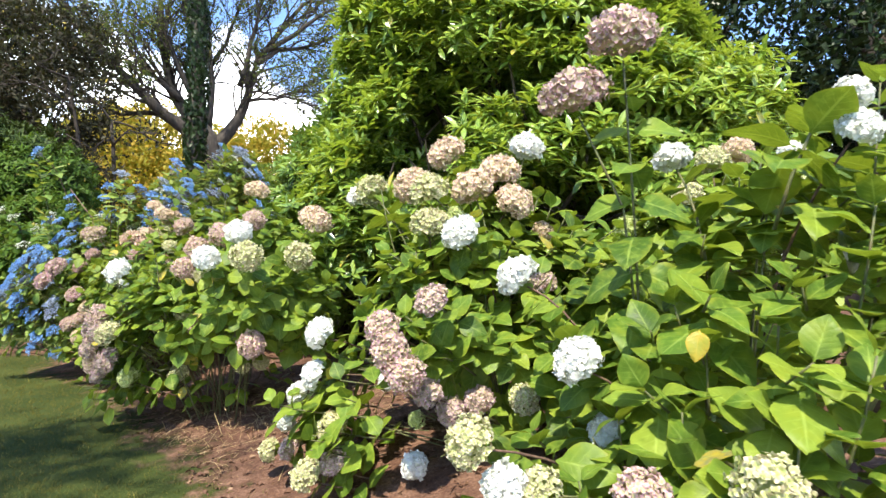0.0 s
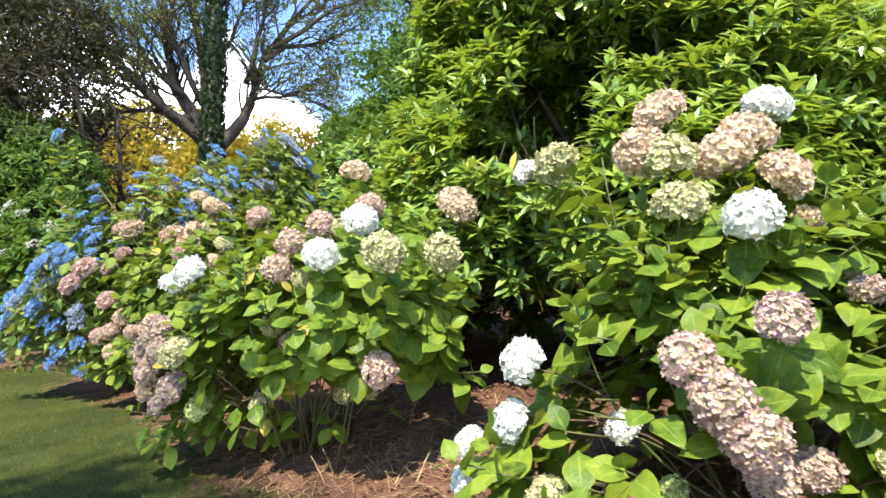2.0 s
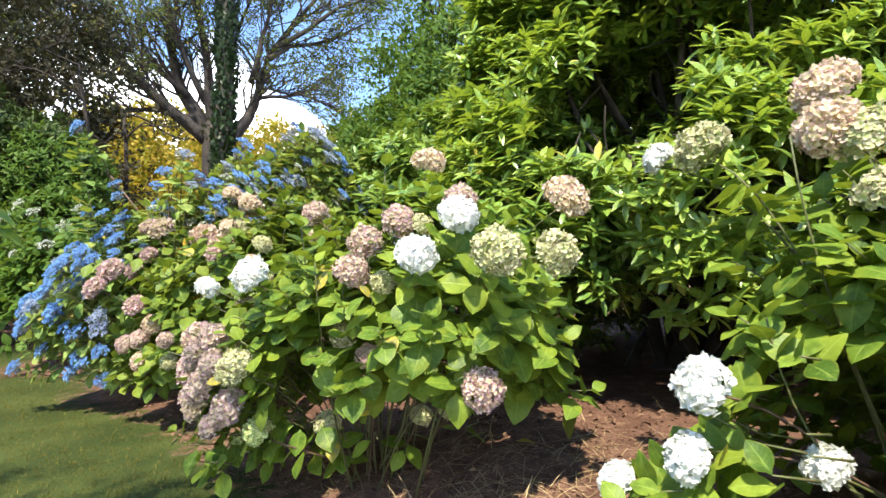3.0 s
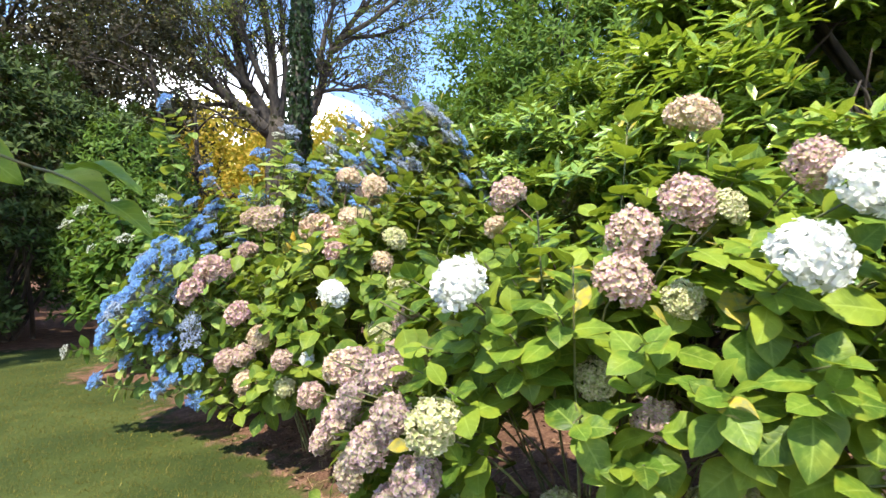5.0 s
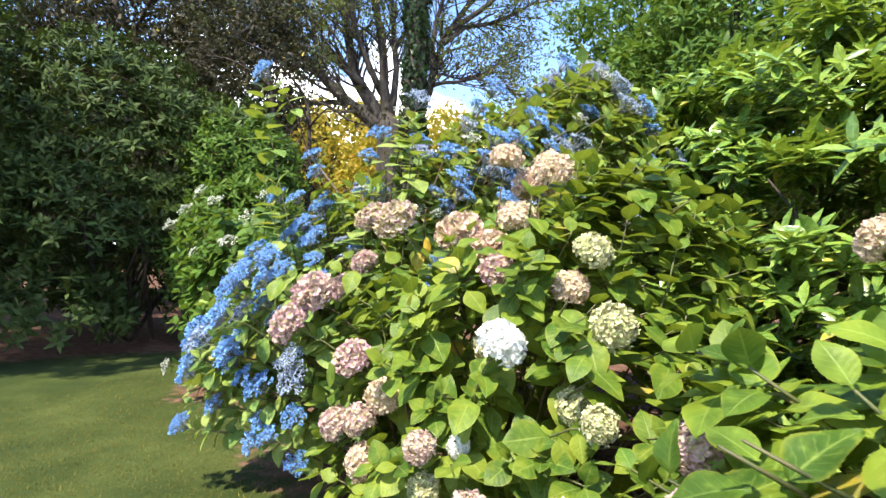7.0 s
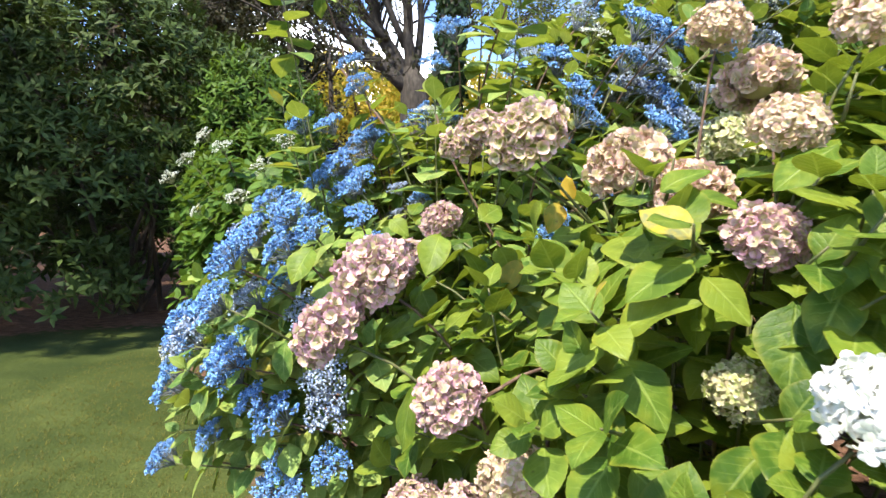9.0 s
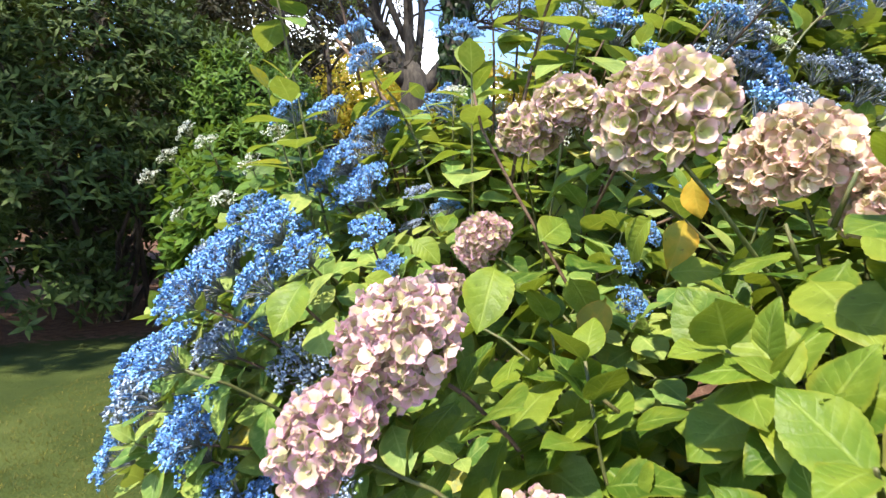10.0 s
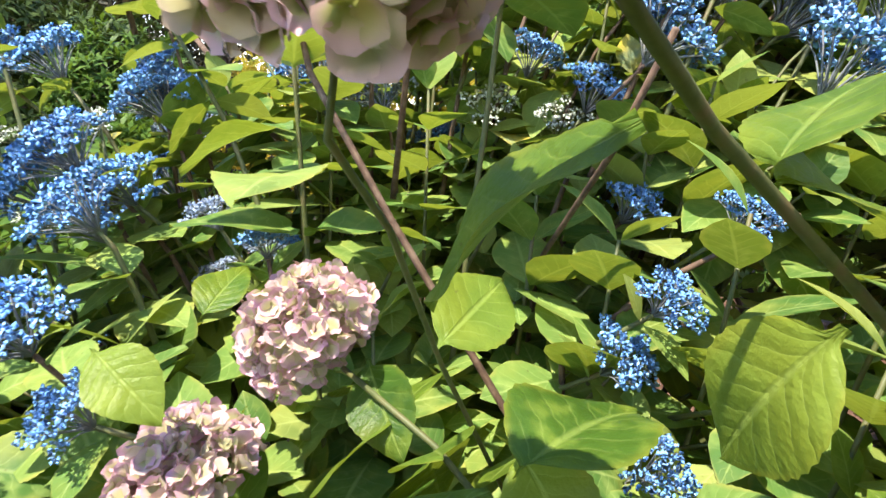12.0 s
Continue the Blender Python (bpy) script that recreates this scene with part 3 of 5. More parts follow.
def make_bush(name, label, category, lobes, heads, foot, leaf_mat, per_m2, leaf_size, seed, near, group="", extra_stems=(), head_set="mop", leaf_objects=220, shoot=5, extra_leaves=(), more=None, shoots=(), hollows=(), hang=0.2):
    g = np.random.default_rng(seed)
    root = new(name)
    root.location = (foot[0], foot[1], float(height(foot[0], foot[1])))
    tagged(root, label, category, group)
    org = np.array(root.location)
    leaves, twigs = [], []
    fx, fy = foot

    def base_of(p):
        b = np.array([fx + (p[0] - fx) * 0.16 + g.normal(0, 0.07), fy + (p[1] - fy) * 0.16 + g.normal(0, 0.07), 0])
        b[2] = float(height(b[0], b[1])) - 0.02
        return b

    if more:
        # further umbels over the lawn side of the bush
        P, N = shell(lobes, more[0], low=-0.2, g=g)
        k = (N @ np.array([-0.45, -0.80, 0.35]) > 0.25) & clear(P) & more[1](P)
        heads = list(heads) + [(*(p + n * 0.07), g.uniform(0.17, 0.24), "B" if g.random() < (0.8 if p[2] < 1.7 else 0.4) else "L") for p, n in zip(P[k], N[k]) if p[2] < 1.7 or g.random() < 0.45]
    for h in heads:
        x, y, z, dia, kind = h[:5]
        p = np.array([x, y, z])
        b = base_of(p)
        way = list(h[5]) if len(h) > 5 else []
        ctl = np.array(way[-1]) if way else np.array([b[0] * 0.55 + x * 0.45, b[1] * 0.55 + y * 0.45, max(z * 0.85, 0.25)]) + g.normal(0, 0.10, 3)
        ax = p - ctl
        ax = ax / np.linalg.norm(ax) + np.array([0, -0.1, 0.45])
        ax /= np.linalg.norm(ax)
        foot_p = p - ax * dia * 0.36
        pts = bend(b, ctl, foot_p, 9)
        if way:
            k = [b, *[np.array(q) for q in way], foot_p]
            pts = np.concatenate([bend(k[0], k[1] * 0.5 + k[0] * 0.5 + np.array([0, 0, 0.2]), k[1], 4)[:-1]] + [bend(k[i], (k[i] + k[i + 1]) / 2, k[i + 1], 4)[:-1] for i in range(1, len(k) - 1)] + [foot_p[None]])
        d_end = pts[-1] - pts[-3]
        if not way and not kind.endswith("f") and g.random() < 0.8:
            pts = pts[4:]
        thick = h[6] if len(h) > 6 else 0.0065
        child("stem", mesh_of("stem", tube(pts - org, np.linspace(thick, thick * 0.55, len(pts)), 6), STEM_WOOD if g.random() < 0.5 and not way else STEM_GREEN), root)
        turn = Vector(ax).to_track_quat("Z", "Y").to_matrix().to_4x4() @ pose(0, 0, 0, 0, 0, g.uniform(0, 360))
        sc = np.array([dia * 1.02, dia * 1.02, dia]) * g.uniform(0.95, 1.05, 3)
        if head_set == "mop":
            me = HEADS[kind][g.integers(len(HEADS[kind]))]
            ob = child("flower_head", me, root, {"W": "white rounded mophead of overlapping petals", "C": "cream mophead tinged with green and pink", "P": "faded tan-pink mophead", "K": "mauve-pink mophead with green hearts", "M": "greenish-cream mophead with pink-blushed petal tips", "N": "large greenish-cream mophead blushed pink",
                                                 "D": "dusty-mauve mophead, its petal colour dulled for shade", "G": "small greenish unopened mophead"}[kind[0]])
            ob.matrix_local = Matrix.Translation(Vector(p - org)) @ turn @ Matrix.Diagonal((*sc, 1))
        else:
            me, stalks = LACE[kind][g.integers(len(LACE[kind]))]
            ob = child("flower_head", me, root, {"B": "bright blue domed umbel of small buds", "L": "pale grey-blue fading umbel", "V": "white flat umbel of small buds"}[kind])
            ob.matrix_local = Matrix.Translation(Vector(p - org)) @ turn @ Matrix.Diagonal((*sc, 1))
            child("stalk", stalks, ob)
        if not way:
            leaves += leaf_pairs(foot_p, d_end, shoot, 0.06, 0.025, leaf_size, g, hang=hang)
    P, N = shell(lobes, per_m2, g=g)
    ok = clear(P) & (P[:, 2] > height(P[:, 0], P[:, 1]) + 0.12)
    P, N = P[ok], N[ok]
    for p, n in zip(P, N):
        p = p + n * g.normal(0, 0.05) + g.normal(0, 0.04, 3)
        b = base_of(p)
        ctl = np.array([b[0] * 0.6 + p[0] * 0.4, b[1] * 0.6 + p[1] * 0.4, max(p[2] * 0.85, 0.2)]) + g.normal(0, 0.08, 3)
        pts = bend(b, ctl, p, 8)
        if g.random() < 0.94:
            pts = pts[6:]
        twigs.append(tube(pts - org, np.linspace(0.005, 0.003, len(pts)), 4))
        ax = (p - ctl) / np.linalg.norm(p - ctl) * 0.6 + n * 0.35 + np.array([-0.09, -0.16, 0.60])
        leaves += leaf_pairs(p, ax, shoot - 1, 0.05, 0.0, leaf_size, g, spread=(32, 95), hang=hang)
    for top in shoots:
        b = base_of(np.array(top))
        low = np.array([top[0] * 0.85 + b[0] * 0.15, top[1] * 0.85 + b[1] * 0.15, top[2] - 0.6])
        child("stem", mesh_of("stem", tube(bend(b, low, np.array(top), 9) - org, np.linspace(0.007, 0.003, 9), 6), STEM_GREEN), root)
        leaves += upright(top, low, leaf_size * (1.3 if head_set == "lace" else 1.0), g, hang)
    for pts, r0, r1 in extra_stems:
        child("stem", mesh_of("stem", tube(np.array(pts) - org, np.linspace(r0, r1, len(pts)), 7), STEM_WOOD), root, "bare reddish-brown woody stem")
    if twigs:
        child("twig_growth", mesh_of("twig_growth", join(twigs), STEM_GREEN), root, kind="stuff")
    n_free = len(leaves)
    for p0, p1, nrm in extra_leaves:
        p0, p1 = np.array(p0), np.array(p1)
        leaves.append((p0, p1 - p0, np.array(nrm), float(np.linalg.norm(p1 - p0))))
    lp = np.array([a[0] for a in leaves])
    tipv = np.array([a[0] + a[1] / np.linalg.norm(a[1]) * a[3] for a in leaves])
    ok = clear(lp) & clear(tipv) & clear((lp + tipv) / 2) & (tipv[:, 2] > height(tipv[:, 0], tipv[:, 1]) + 0.03)
    mid = (lp + tipv) / 2
    for h in heads:
        p, dia = np.array(h[:3]), h[3]
        out = np.array([p[0] - fx, p[1] - fy, 0])
        out = out / max(0.05, np.linalg.norm(out)) * 0.5 + np.array([-0.45, -0.85, 0.2])
        out /= np.linalg.norm(out)
        for q in (mid, tipv):
            rel = q - p
            t = rel @ out
            off = np.linalg.norm(rel - t[:, None] * out, axis=1)
            ok &= ~((t > -0.1 * dia) & (t < (0.6 if head_set == "mop" else 0.16)) & (off < (0.62 if head_set == "mop" else 0.45) * dia))
    for c, r in hollows:
        ok &= np.linalg.norm((mid - np.array(c)) / np.array(r), axis=1) > 1
    ok[n_free:] = True
    leaves = [a for a, o in zip(leaves, ok) if o]
    lp = lp[ok]
    # the leaves nearest to the walked edge are single objects, the rest one mass
    d = np.min([np.linalg.norm(lp - np.array(c), axis=1) for c in near], axis=0)
    d[len(d) - len(extra_leaves):] = 0.0
    order = np.argsort(d)
    R = frames(np.array([a[1] for a in leaves]), np.array([a[2] for a in leaves])) * np.array([a[3] for a in leaves])[:, None, None]
    pick, rest = order[:leaf_objects], order[leaf_objects:]
    meshes = [leaf_mesh(leaf_mat, i) for i in range(4)]
    for k in pick:
        ob = new("leaf", meshes[(1, 3)[k % 2] if k >= len(d) - len(extra_leaves) else k % 4])
        ob.parent = root
        m = np.eye(4)
        m[:3, :3], m[:3, 3] = R[k], lp[k] - org
        ob.matrix_local = Matrix(m.tolist())
    v = rest % 4
    low = LEAVES_LOW if head_set == "mop" else LEAVES_FAR
    tm = (low[0], low[1], low[2], low[0])
    vqu = scatter([(tm[i], R[rest[v == i]], lp[rest[v == i]] - org) for i in range(4) if (v == i).any()])
    child("foliage", mesh_of("foliage", vqu, leaf_mat), root, kind="stuff")
    return root


LEAF_CACHE = {}


def leaf_mesh(mat, i):
    if (mat.name, i) not in LEAF_CACHE:
        LEAF_CACHE[mat.name, i] = mesh_of("leaf", LEAVES_FINE[i], mat)
    return LEAF_CACHE[mat.name, i]


MOP = "hydrangeas along the lawn edge"
# the shoots that lean out over the lawn edge, and their large leaves
WAY_B = [(-3.62, 6.85, 1.15), (-3.74, 6.74, 1.43), (-3.855, 6.62, 1.56)]


WAY_A = [(-4.10, 7.42, 1.10), (-4.20, 7.12, 1.46), (-4.200, 6.900, 1.600), (-4.206, 6.800, 1.645)]
WAY_C = [(-3.587, 7.107, 1.288), (-3.866, 6.976, 1.539), (-4.026, 6.828, 1.651), (-4.084, 6.735, 1.684)]
TALL_LEAVES = []
for k in range(7):
    z = 1.30 + 0.125 * k
    a = 1.1 + k * math.pi / 2
    for side in (0, math.pi):
        d = np.array([math.cos(a + side), math.sin(a + side), -0.40 + 0.09 * k])
        p = np.array([0.73 - 0.03 * k / 6, 2.06, z])
        TALL_LEAVES.append((p, p + d * (0.23 - 0.012 * k), (-0.25 + 0.3 * math.sin(3 * k + side), -0.55, 0.75)))

SHOOTS_D = [(-2.85, 6.55, 1.78), (-2.65, 6.60, 1.58), (-2.92, 6.42, 1.50), (-2.62, 6.50, 1.30), (-3.08, 6.62, 1.98), (-2.78, 6.45, 1.08), (-2.55, 6.75, 1.75), (-3.50, 6.60, 1.28), (-4.06, 6.62, 1.30), (-3.28, 6.75, 1.28), (-3.75, 6.9, 1.45), (-4.15, 6.95, 1.30)]
BIG_LEAVES = [((-4.064, 6.800, 1.651), (-4.191, 6.855, 1.587), (-0.17, -0.46, 0.87)), ((-3.987, 6.862, 1.633), (-3.927, 6.905, 1.721), (-0.70, -0.45, 0.35)), ((-3.981, 6.872, 1.629), (-3.866, 6.930, 1.627), (-0.25, -0.55, 0.80)),
              ((-3.947, 6.865, 1.553), (-4.015, 6.921, 1.458), (0.30, -0.55, 0.75)), ((-4.119, 6.969, 1.415), (-4.003, 7.116, 1.464), (-0.30, -0.60, 0.72)), ((-4.232, 6.792, 1.395), (-4.155, 6.898, 1.471), (-0.55, -0.55, 0.62)),
              ((-4.254, 6.800, 1.445), (-4.262, 6.680, 1.345), (0.15, -0.75, 0.60)), ((-4.200, 7.093, 1.481), (-4.126, 7.168, 1.560), (0.35, -0.75, 0.50)), ((-4.537, 6.795, 1.335), (-4.455, 6.868, 1.385), (-0.40, -0.60, 0.68)),
              ((-4.577, 6.840, 1.398), (-4.475, 6.869, 1.375), (-0.20, -0.60, 0.75)), ((-4.731, 6.852, 1.383), (-4.756, 6.737, 1.284), (0.10, -0.75, 0.62)), ((-3.917, 6.821, 1.440), (-3.830, 6.786, 1.469), (-0.20, -0.65, 0.72)),
              ((-3.898, 6.955, 1.337), (-3.774, 6.944, 1.328), (-0.10, -0.60, 0.78)), ((-4.513, 7.015, 1.485), (-4.434, 6.984, 1.442), (0.20, -0.75, 0.60)), ((-4.473, 7.129, 1.495), (-4.453, 7.189, 1.563), (0.10, -0.85, 0.50)),
              ((-4.120, 7.06, 1.40), (-4.05, 6.98, 1.33), (0.20, -0.70, 0.66)), ((-4.30, 7.20, 1.44), (-4.25, 7.12, 1.36), (-0.20, -0.75, 0.60)),
              ((-3.935, 6.555, 1.622), (-4.035, 6.592, 1.588), (-0.10, -0.40, 0.90))]

BUSH_A = make_bush("hydrangea_bush", "tall white and faded-pink mophead hydrangea with large fresh leaves", "hydrangea",
          [((1.25, 2.0, 0.80), (0.74, 0.70, 0.70)), ((1.50, 2.1, 1.40), (0.50, 0.50, 0.52)), ((0.55, 1.98, 0.50), (0.40, 0.36, 0.40)), ((1.25, 1.9, 0.4), (0.75, 0.6, 0.4))],
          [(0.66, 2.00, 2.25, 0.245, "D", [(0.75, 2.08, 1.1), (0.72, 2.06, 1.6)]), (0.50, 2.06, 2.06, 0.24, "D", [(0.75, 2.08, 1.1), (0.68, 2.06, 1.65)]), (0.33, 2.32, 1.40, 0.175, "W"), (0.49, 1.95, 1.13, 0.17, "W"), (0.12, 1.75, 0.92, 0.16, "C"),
           (0.62, 2.07, 0.86, 0.13, "W"), (0.22, 1.72, 0.80, 0.14, "W"), (0.33, 1.72, 0.79, 0.14, "C"), (0.80, 1.35, 0.93, 0.18, "C"), (0.57, 1.55, 0.84, 0.15, "K"), (1.26, 1.70, 1.86, 0.13, "W"),
           (0.95, 2.30, 1.87, 0.14, "W"), (1.30, 1.78, 1.98, 0.12, "W")],
          (1.0, 2.05), LEAF, 14, 0.18, 11, [(0.3, 1.2, 1.0), (0.7, 1.5, 1.4)], MOP, leaf_objects=260, extra_leaves=TALL_LEAVES,
          shoots=[(1.12, 1.92, 1.78), (1.42, 1.72, 2.0), (1.22, 1.58, 1.62), (0.98, 1.62, 1.36), (1.55, 2.0, 2.08), (0.82, 1.72, 1.22), (1.05, 1.35, 1.25), (1.40, 1.45, 1.80), (1.0, 2.2, 1.6), (1.3, 2.3, 1.85), (0.70, 1.60, 1.05), (0.9, 1.4, 1.02), (1.2, 1.3, 1.4), (0.62, 1.95, 1.0), (1.5, 1.7, 1.6), (0.45, 1.75, 0.80), (1.15, 1.2, 1.05)])
make_bush("hydrangea_bush", "broad mophead hydrangea with pink, cream and white heads", "hydrangea",
          [((0.40, 3.50, 0.95), (0.85, 0.55, 0.85)), ((0.05, 3.0, 0.72), (0.50, 0.35, 0.42)), ((-0.50, 3.28, 0.48), (0.36, 0.30, 0.32)), ((0.9, 3.1, 0.8), (0.7, 0.5, 0.65))],
          [(0.05, 3.74, 2.14, 0.25, "P"), (0.38, 3.58, 2.00, 0.25, "P"), (0.20, 3.42, 1.88, 0.25, "P"), (0.45, 3.40, 1.80, 0.23, "P"), (-0.16, 3.42, 1.90, 0.22, "P"), (-0.06, 3.36, 1.86, 0.22, "C"), (-0.44, 3.78, 1.90, 0.22, "C"),
           (-0.05, 3.27, 1.66, 0.21, "C"), (0.12, 3.05, 1.60, 0.21, "W"), (0.57, 3.74, 2.18, 0.22, "W"), (0.65, 3.56, 1.63, 0.13, "P"), (0.57, 3.1, 1.34, 0.15, "D"), (-0.02, 2.63, 1.28, 0.15, "D"),
           (-0.25, 2.72, 1.14, 0.17, "K"), (-0.20, 2.62, 1.04, 0.18, "K"), (-0.13, 2.57, 0.95, 0.18, "K"), (-0.04, 2.70, 0.84, 0.15, "D"), (0.07, 2.84, 0.72, 0.15, "D"),
           (-0.67, 3.28, 1.04, 0.19, "W"), (-0.71, 3.30, 0.80, 0.16, "W"), (-0.86, 3.55, 0.63, 0.15, "W"), (-0.88, 3.40, 0.52, 0.16, "W"), (-0.58, 3.20, 0.53, 0.18, "C"), (-1.01, 3.47, 0.31, 0.14, "C"),
           (-0.86, 3.36, 0.36, 0.15, "D"), (-0.67, 3.00, 0.34, 0.18, "C"), (-0.54, 3.02, 0.40, 0.15, "D"), (-0.11, 3.17, 0.58, 0.10, "G"), (-0.27, 3.28, 0.78, 0.15, "W"), (0.21, 2.84, 0.77, 0.15, "D"), (0.42, 2.74, 0.80, 0.15, "C"),
           (0.66, 2.72, 0.98, 0.15, "G"), (-0.11, 2.92, 0.42, 0.14, "W"), (-0.56, 3.92, 1.88, 0.15, "W"), (0.1, 3.4, 1.72, 0.11, "G")],
          (0.35, 3.4), LEAF, 40, 0.165, 12, [(-0.6, 2.3, 1.2), (-0.1, 2.4, 1.4)], MOP, leaf_objects=290, shoots=[(-0.33, 3.36, 1.86), (-0.12, 3.2, 1.50), (0.25, 3.1, 1.42), (-0.45, 3.3, 1.25), (0.55, 2.9, 1.30)],
          hollows=[((-0.20, 3.22, 0.86), (0.34, 0.50, 0.28)), ((0.0, 2.95, 0.55), (0.35, 0.45, 0.27))])
make_bush("hydrangea_bush", "rounded mophead hydrangea with white, cream and dusty-pink heads over bare soil", "hydrangea",
          [((-1.45, 4.50, 1.00), (0.62, 0.50, 0.55)), ((-1.95, 4.80, 0.90), (0.62, 0.50, 0.62)), ((-2.50, 5.05, 0.82), (0.50, 0.50, 0.60)), ((-1.55, 4.9, 1.4), (0.45, 0.4, 0.45)), ((-2.65, 5.05, 0.42), (0.42, 0.4, 0.32)), ((-1.85, 4.72, 0.55), (0.55, 0.36, 0.30))],
          [(-1.27, 3.80, 1.47, 0.21, "C"), (-1.61, 3.98, 1.46, 0.19, "W"), (-0.98, 4.02, 1.47, 0.21, "C"), (-1.42, 4.07, 1.645, 0.19, "W"), (-0.90, 4.18, 1.74, 0.22, "P"), (-1.31, 4.03, 0.855, 0.2, "K"), (-2.12, 4.68, 0.52, 0.15, "C"),
           (-2.49, 4.44, 1.354, 0.19, "Wf"), (-2.57, 4.47, 0.87, 0.20, "C"), (-1.79, 4.35, 1.32, 0.13, "C"), (-2.02, 4.54, 1.03, 0.15, "C"), (-1.57, 4.92, 2.03, 0.2, "P"), (-1.40, 4.35, 1.74, 0.16, "K"), (-1.72, 4.52, 1.64, 0.19, "K"),
           (-1.60, 4.5, 1.62, 0.13, "C"), (-1.96, 4.42, 1.37, 0.18, "K"), (-1.86, 4.39, 0.94, 0.14, "K"), (-1.6, 4.67, 0.57, 0.13, "C"), (-1.44, 4.65, 0.61, 0.13, "C"), (-3.02, 5.02, 0.74, 0.20, "D"), (-2.64, 4.56, 0.64, 0.21, "D"),
           (-2.80, 4.80, 0.98, 0.20, "D"), (-2.70, 5.03, 0.31, 0.15, "G"), (-3.22, 5.48, 0.50, 0.18, "D"), (-1.90, 4.51, 1.53, 0.18, "K"), (-2.96, 5.00, 0.96, 0.19, "K"), (-2.77, 5.17, 1.00, 0.17, "K"), (-2.77, 5.25, 1.13, 0.14, "K"),
           (-2.71, 4.93, 0.98, 0.18, "C"), (-2.30, 5.15, 1.73, 0.17, "K"), (-2.35, 5.45, 1.60, 0.12, "P"), (-2.74, 4.60, 0.86, 0.17, "D"), (-2.93, 4.84, 0.87, 0.18, "D"), (-2.75, 4.66, 0.52, 0.18, "D"), (-2.93, 4.86, 0.57, 0.18, "P"), (-3.08, 5.16, 0.93, 0.16, "P"), (-2.82, 4.66, 0.74, 0.20, "D"), (-2.62, 5.2, 0.62, 0.14, "G"), (-2.48, 4.60, 0.50, 0.18, "G")],
          (-1.85, 5.0), LEAF, 44, 0.155, 13, [(-2.3, 3.6, 1.3), (-1.4, 3.4, 1.3), (-2.9, 4.6, 1.2)], MOP, leaf_objects=290,
          shoots=[(-1.83, 4.9, 2.0), (-2.23, 4.46, 1.60), (-1.52, 4.65, 1.72), (-2.13, 4.33, 1.42), (-1.48, 4.3, 1.38), (-1.85, 4.55, 1.62)],
          hollows=[((-2.22, 4.60, 0.72), (0.20, 0.50, 0.28)), ((-1.45, 4.42, 0.50), (0.50, 0.55, 0.26))])
BUSH_D = make_bush("hydrangea_bush", "mophead hydrangea thick with faded pink heads and yellowing leaves", "hydrangea",
          [((-3.35, 6.70, 1.05), (0.55, 0.55, 0.72)), ((-3.75, 6.75, 0.75), (0.55, 0.42, 0.62)), ((-2.95, 6.35, 0.85), (0.45, 0.45, 0.50)), ((-3.5, 6.4, 0.7), (0.42, 0.38, 0.45)), ((-3.9, 6.75, 0.4), (0.45, 0.4, 0.35)), ((-2.85, 6.95, 1.40), (0.52, 0.45, 0.62))],
          [(-3.34, 6.05, 1.21, 0.19, "Wf"), (-3.959, 6.562, 1.706, 0.195, "Nf", WAY_B), (-4.190, 6.768, 1.714, 0.118, "Mf", WAY_A, 0.0035), (-4.108, 6.672, 1.745, 0.112, "Mf", WAY_C, 0.0060), (-3.70, 6.856, 1.662, 0.225, "Pf"), (-3.524, 6.819, 1.576, 0.215, "Pf"), (-3.36, 6.55, 1.72, 0.17, "P"),
           (-3.42, 6.44, 1.47, 0.16, "Kf"), (-3.45, 6.44, 1.13, 0.15, "C"), (-3.322, 7.055, 1.931, 0.21, "Pf"), (-3.46, 6.92, 2.06, 0.18, "P"), (-3.19, 6.57, 1.945, 0.18, "P"), (-2.93, 6.15, 1.28, 0.19, "C"), (-3.10, 6.40, 1.41, 0.17, "P"),
           (-3.01, 6.38, 1.565, 0.17, "C"), (-4.354, 6.486, 1.335, 0.20, "Kf"), (-4.447, 6.428, 1.189, 0.185, "Kf"), (-4.363, 7.183, 1.475, 0.155, "Kf"), (-4.469, 7.097, 1.323, 0.16, "Kf"), (-4.121, 6.458, 1.031, 0.175, "Kf"), (-3.94, 6.39, 0.88, 0.17, "P"),
           (-4.23, 6.52, 0.69, 0.17, "K"), (-4.07, 6.44, 0.74, 0.17, "K"), (-4.05, 6.41, 0.56, 0.17, "P"), (-3.64, 5.99, 0.80, 0.13, "K"), (-3.64, 6.05, 0.62, 0.13, "C"), (-3.43, 5.91, 0.61, 0.16, "K"),
           (-3.06, 6.15, 0.97, 0.15, "C"), (-2.98, 5.81, 1.0, 0.13, "C"), (-3.393, 7.023, 1.75, 0.20, "C"), (-3.5, 6.05, 0.8, 0.10, "W")],
          (-3.5, 6.8), LEAF_PALE, 30, 0.160, 14, [(-3.6, 5.6, 1.2), (-4.1, 6.4, 1.3)], MOP, leaf_objects=290, extra_leaves=BIG_LEAVES,
          shoots=SHOOTS_D, hollows=[((-3.62, 7.0, 1.20), (0.28, 0.26, 0.18))], extra_stems=[([(-3.9, 6.72, 0.3), (-4.0, 6.56, 0.85), (-4.06, 6.47, 1.02), (-3.945, 6.48, 1.10), (-3.80, 6.57, 1.15)], 0.007, 0.004),
                                         ([(-3.75, 6.7, 0.3), (-3.86, 6.5, 0.8), (-3.87, 6.46, 0.95), (-3.815, 6.48, 1.03), (-3.75, 6.55, 1.04)], 0.006, 0.004)])
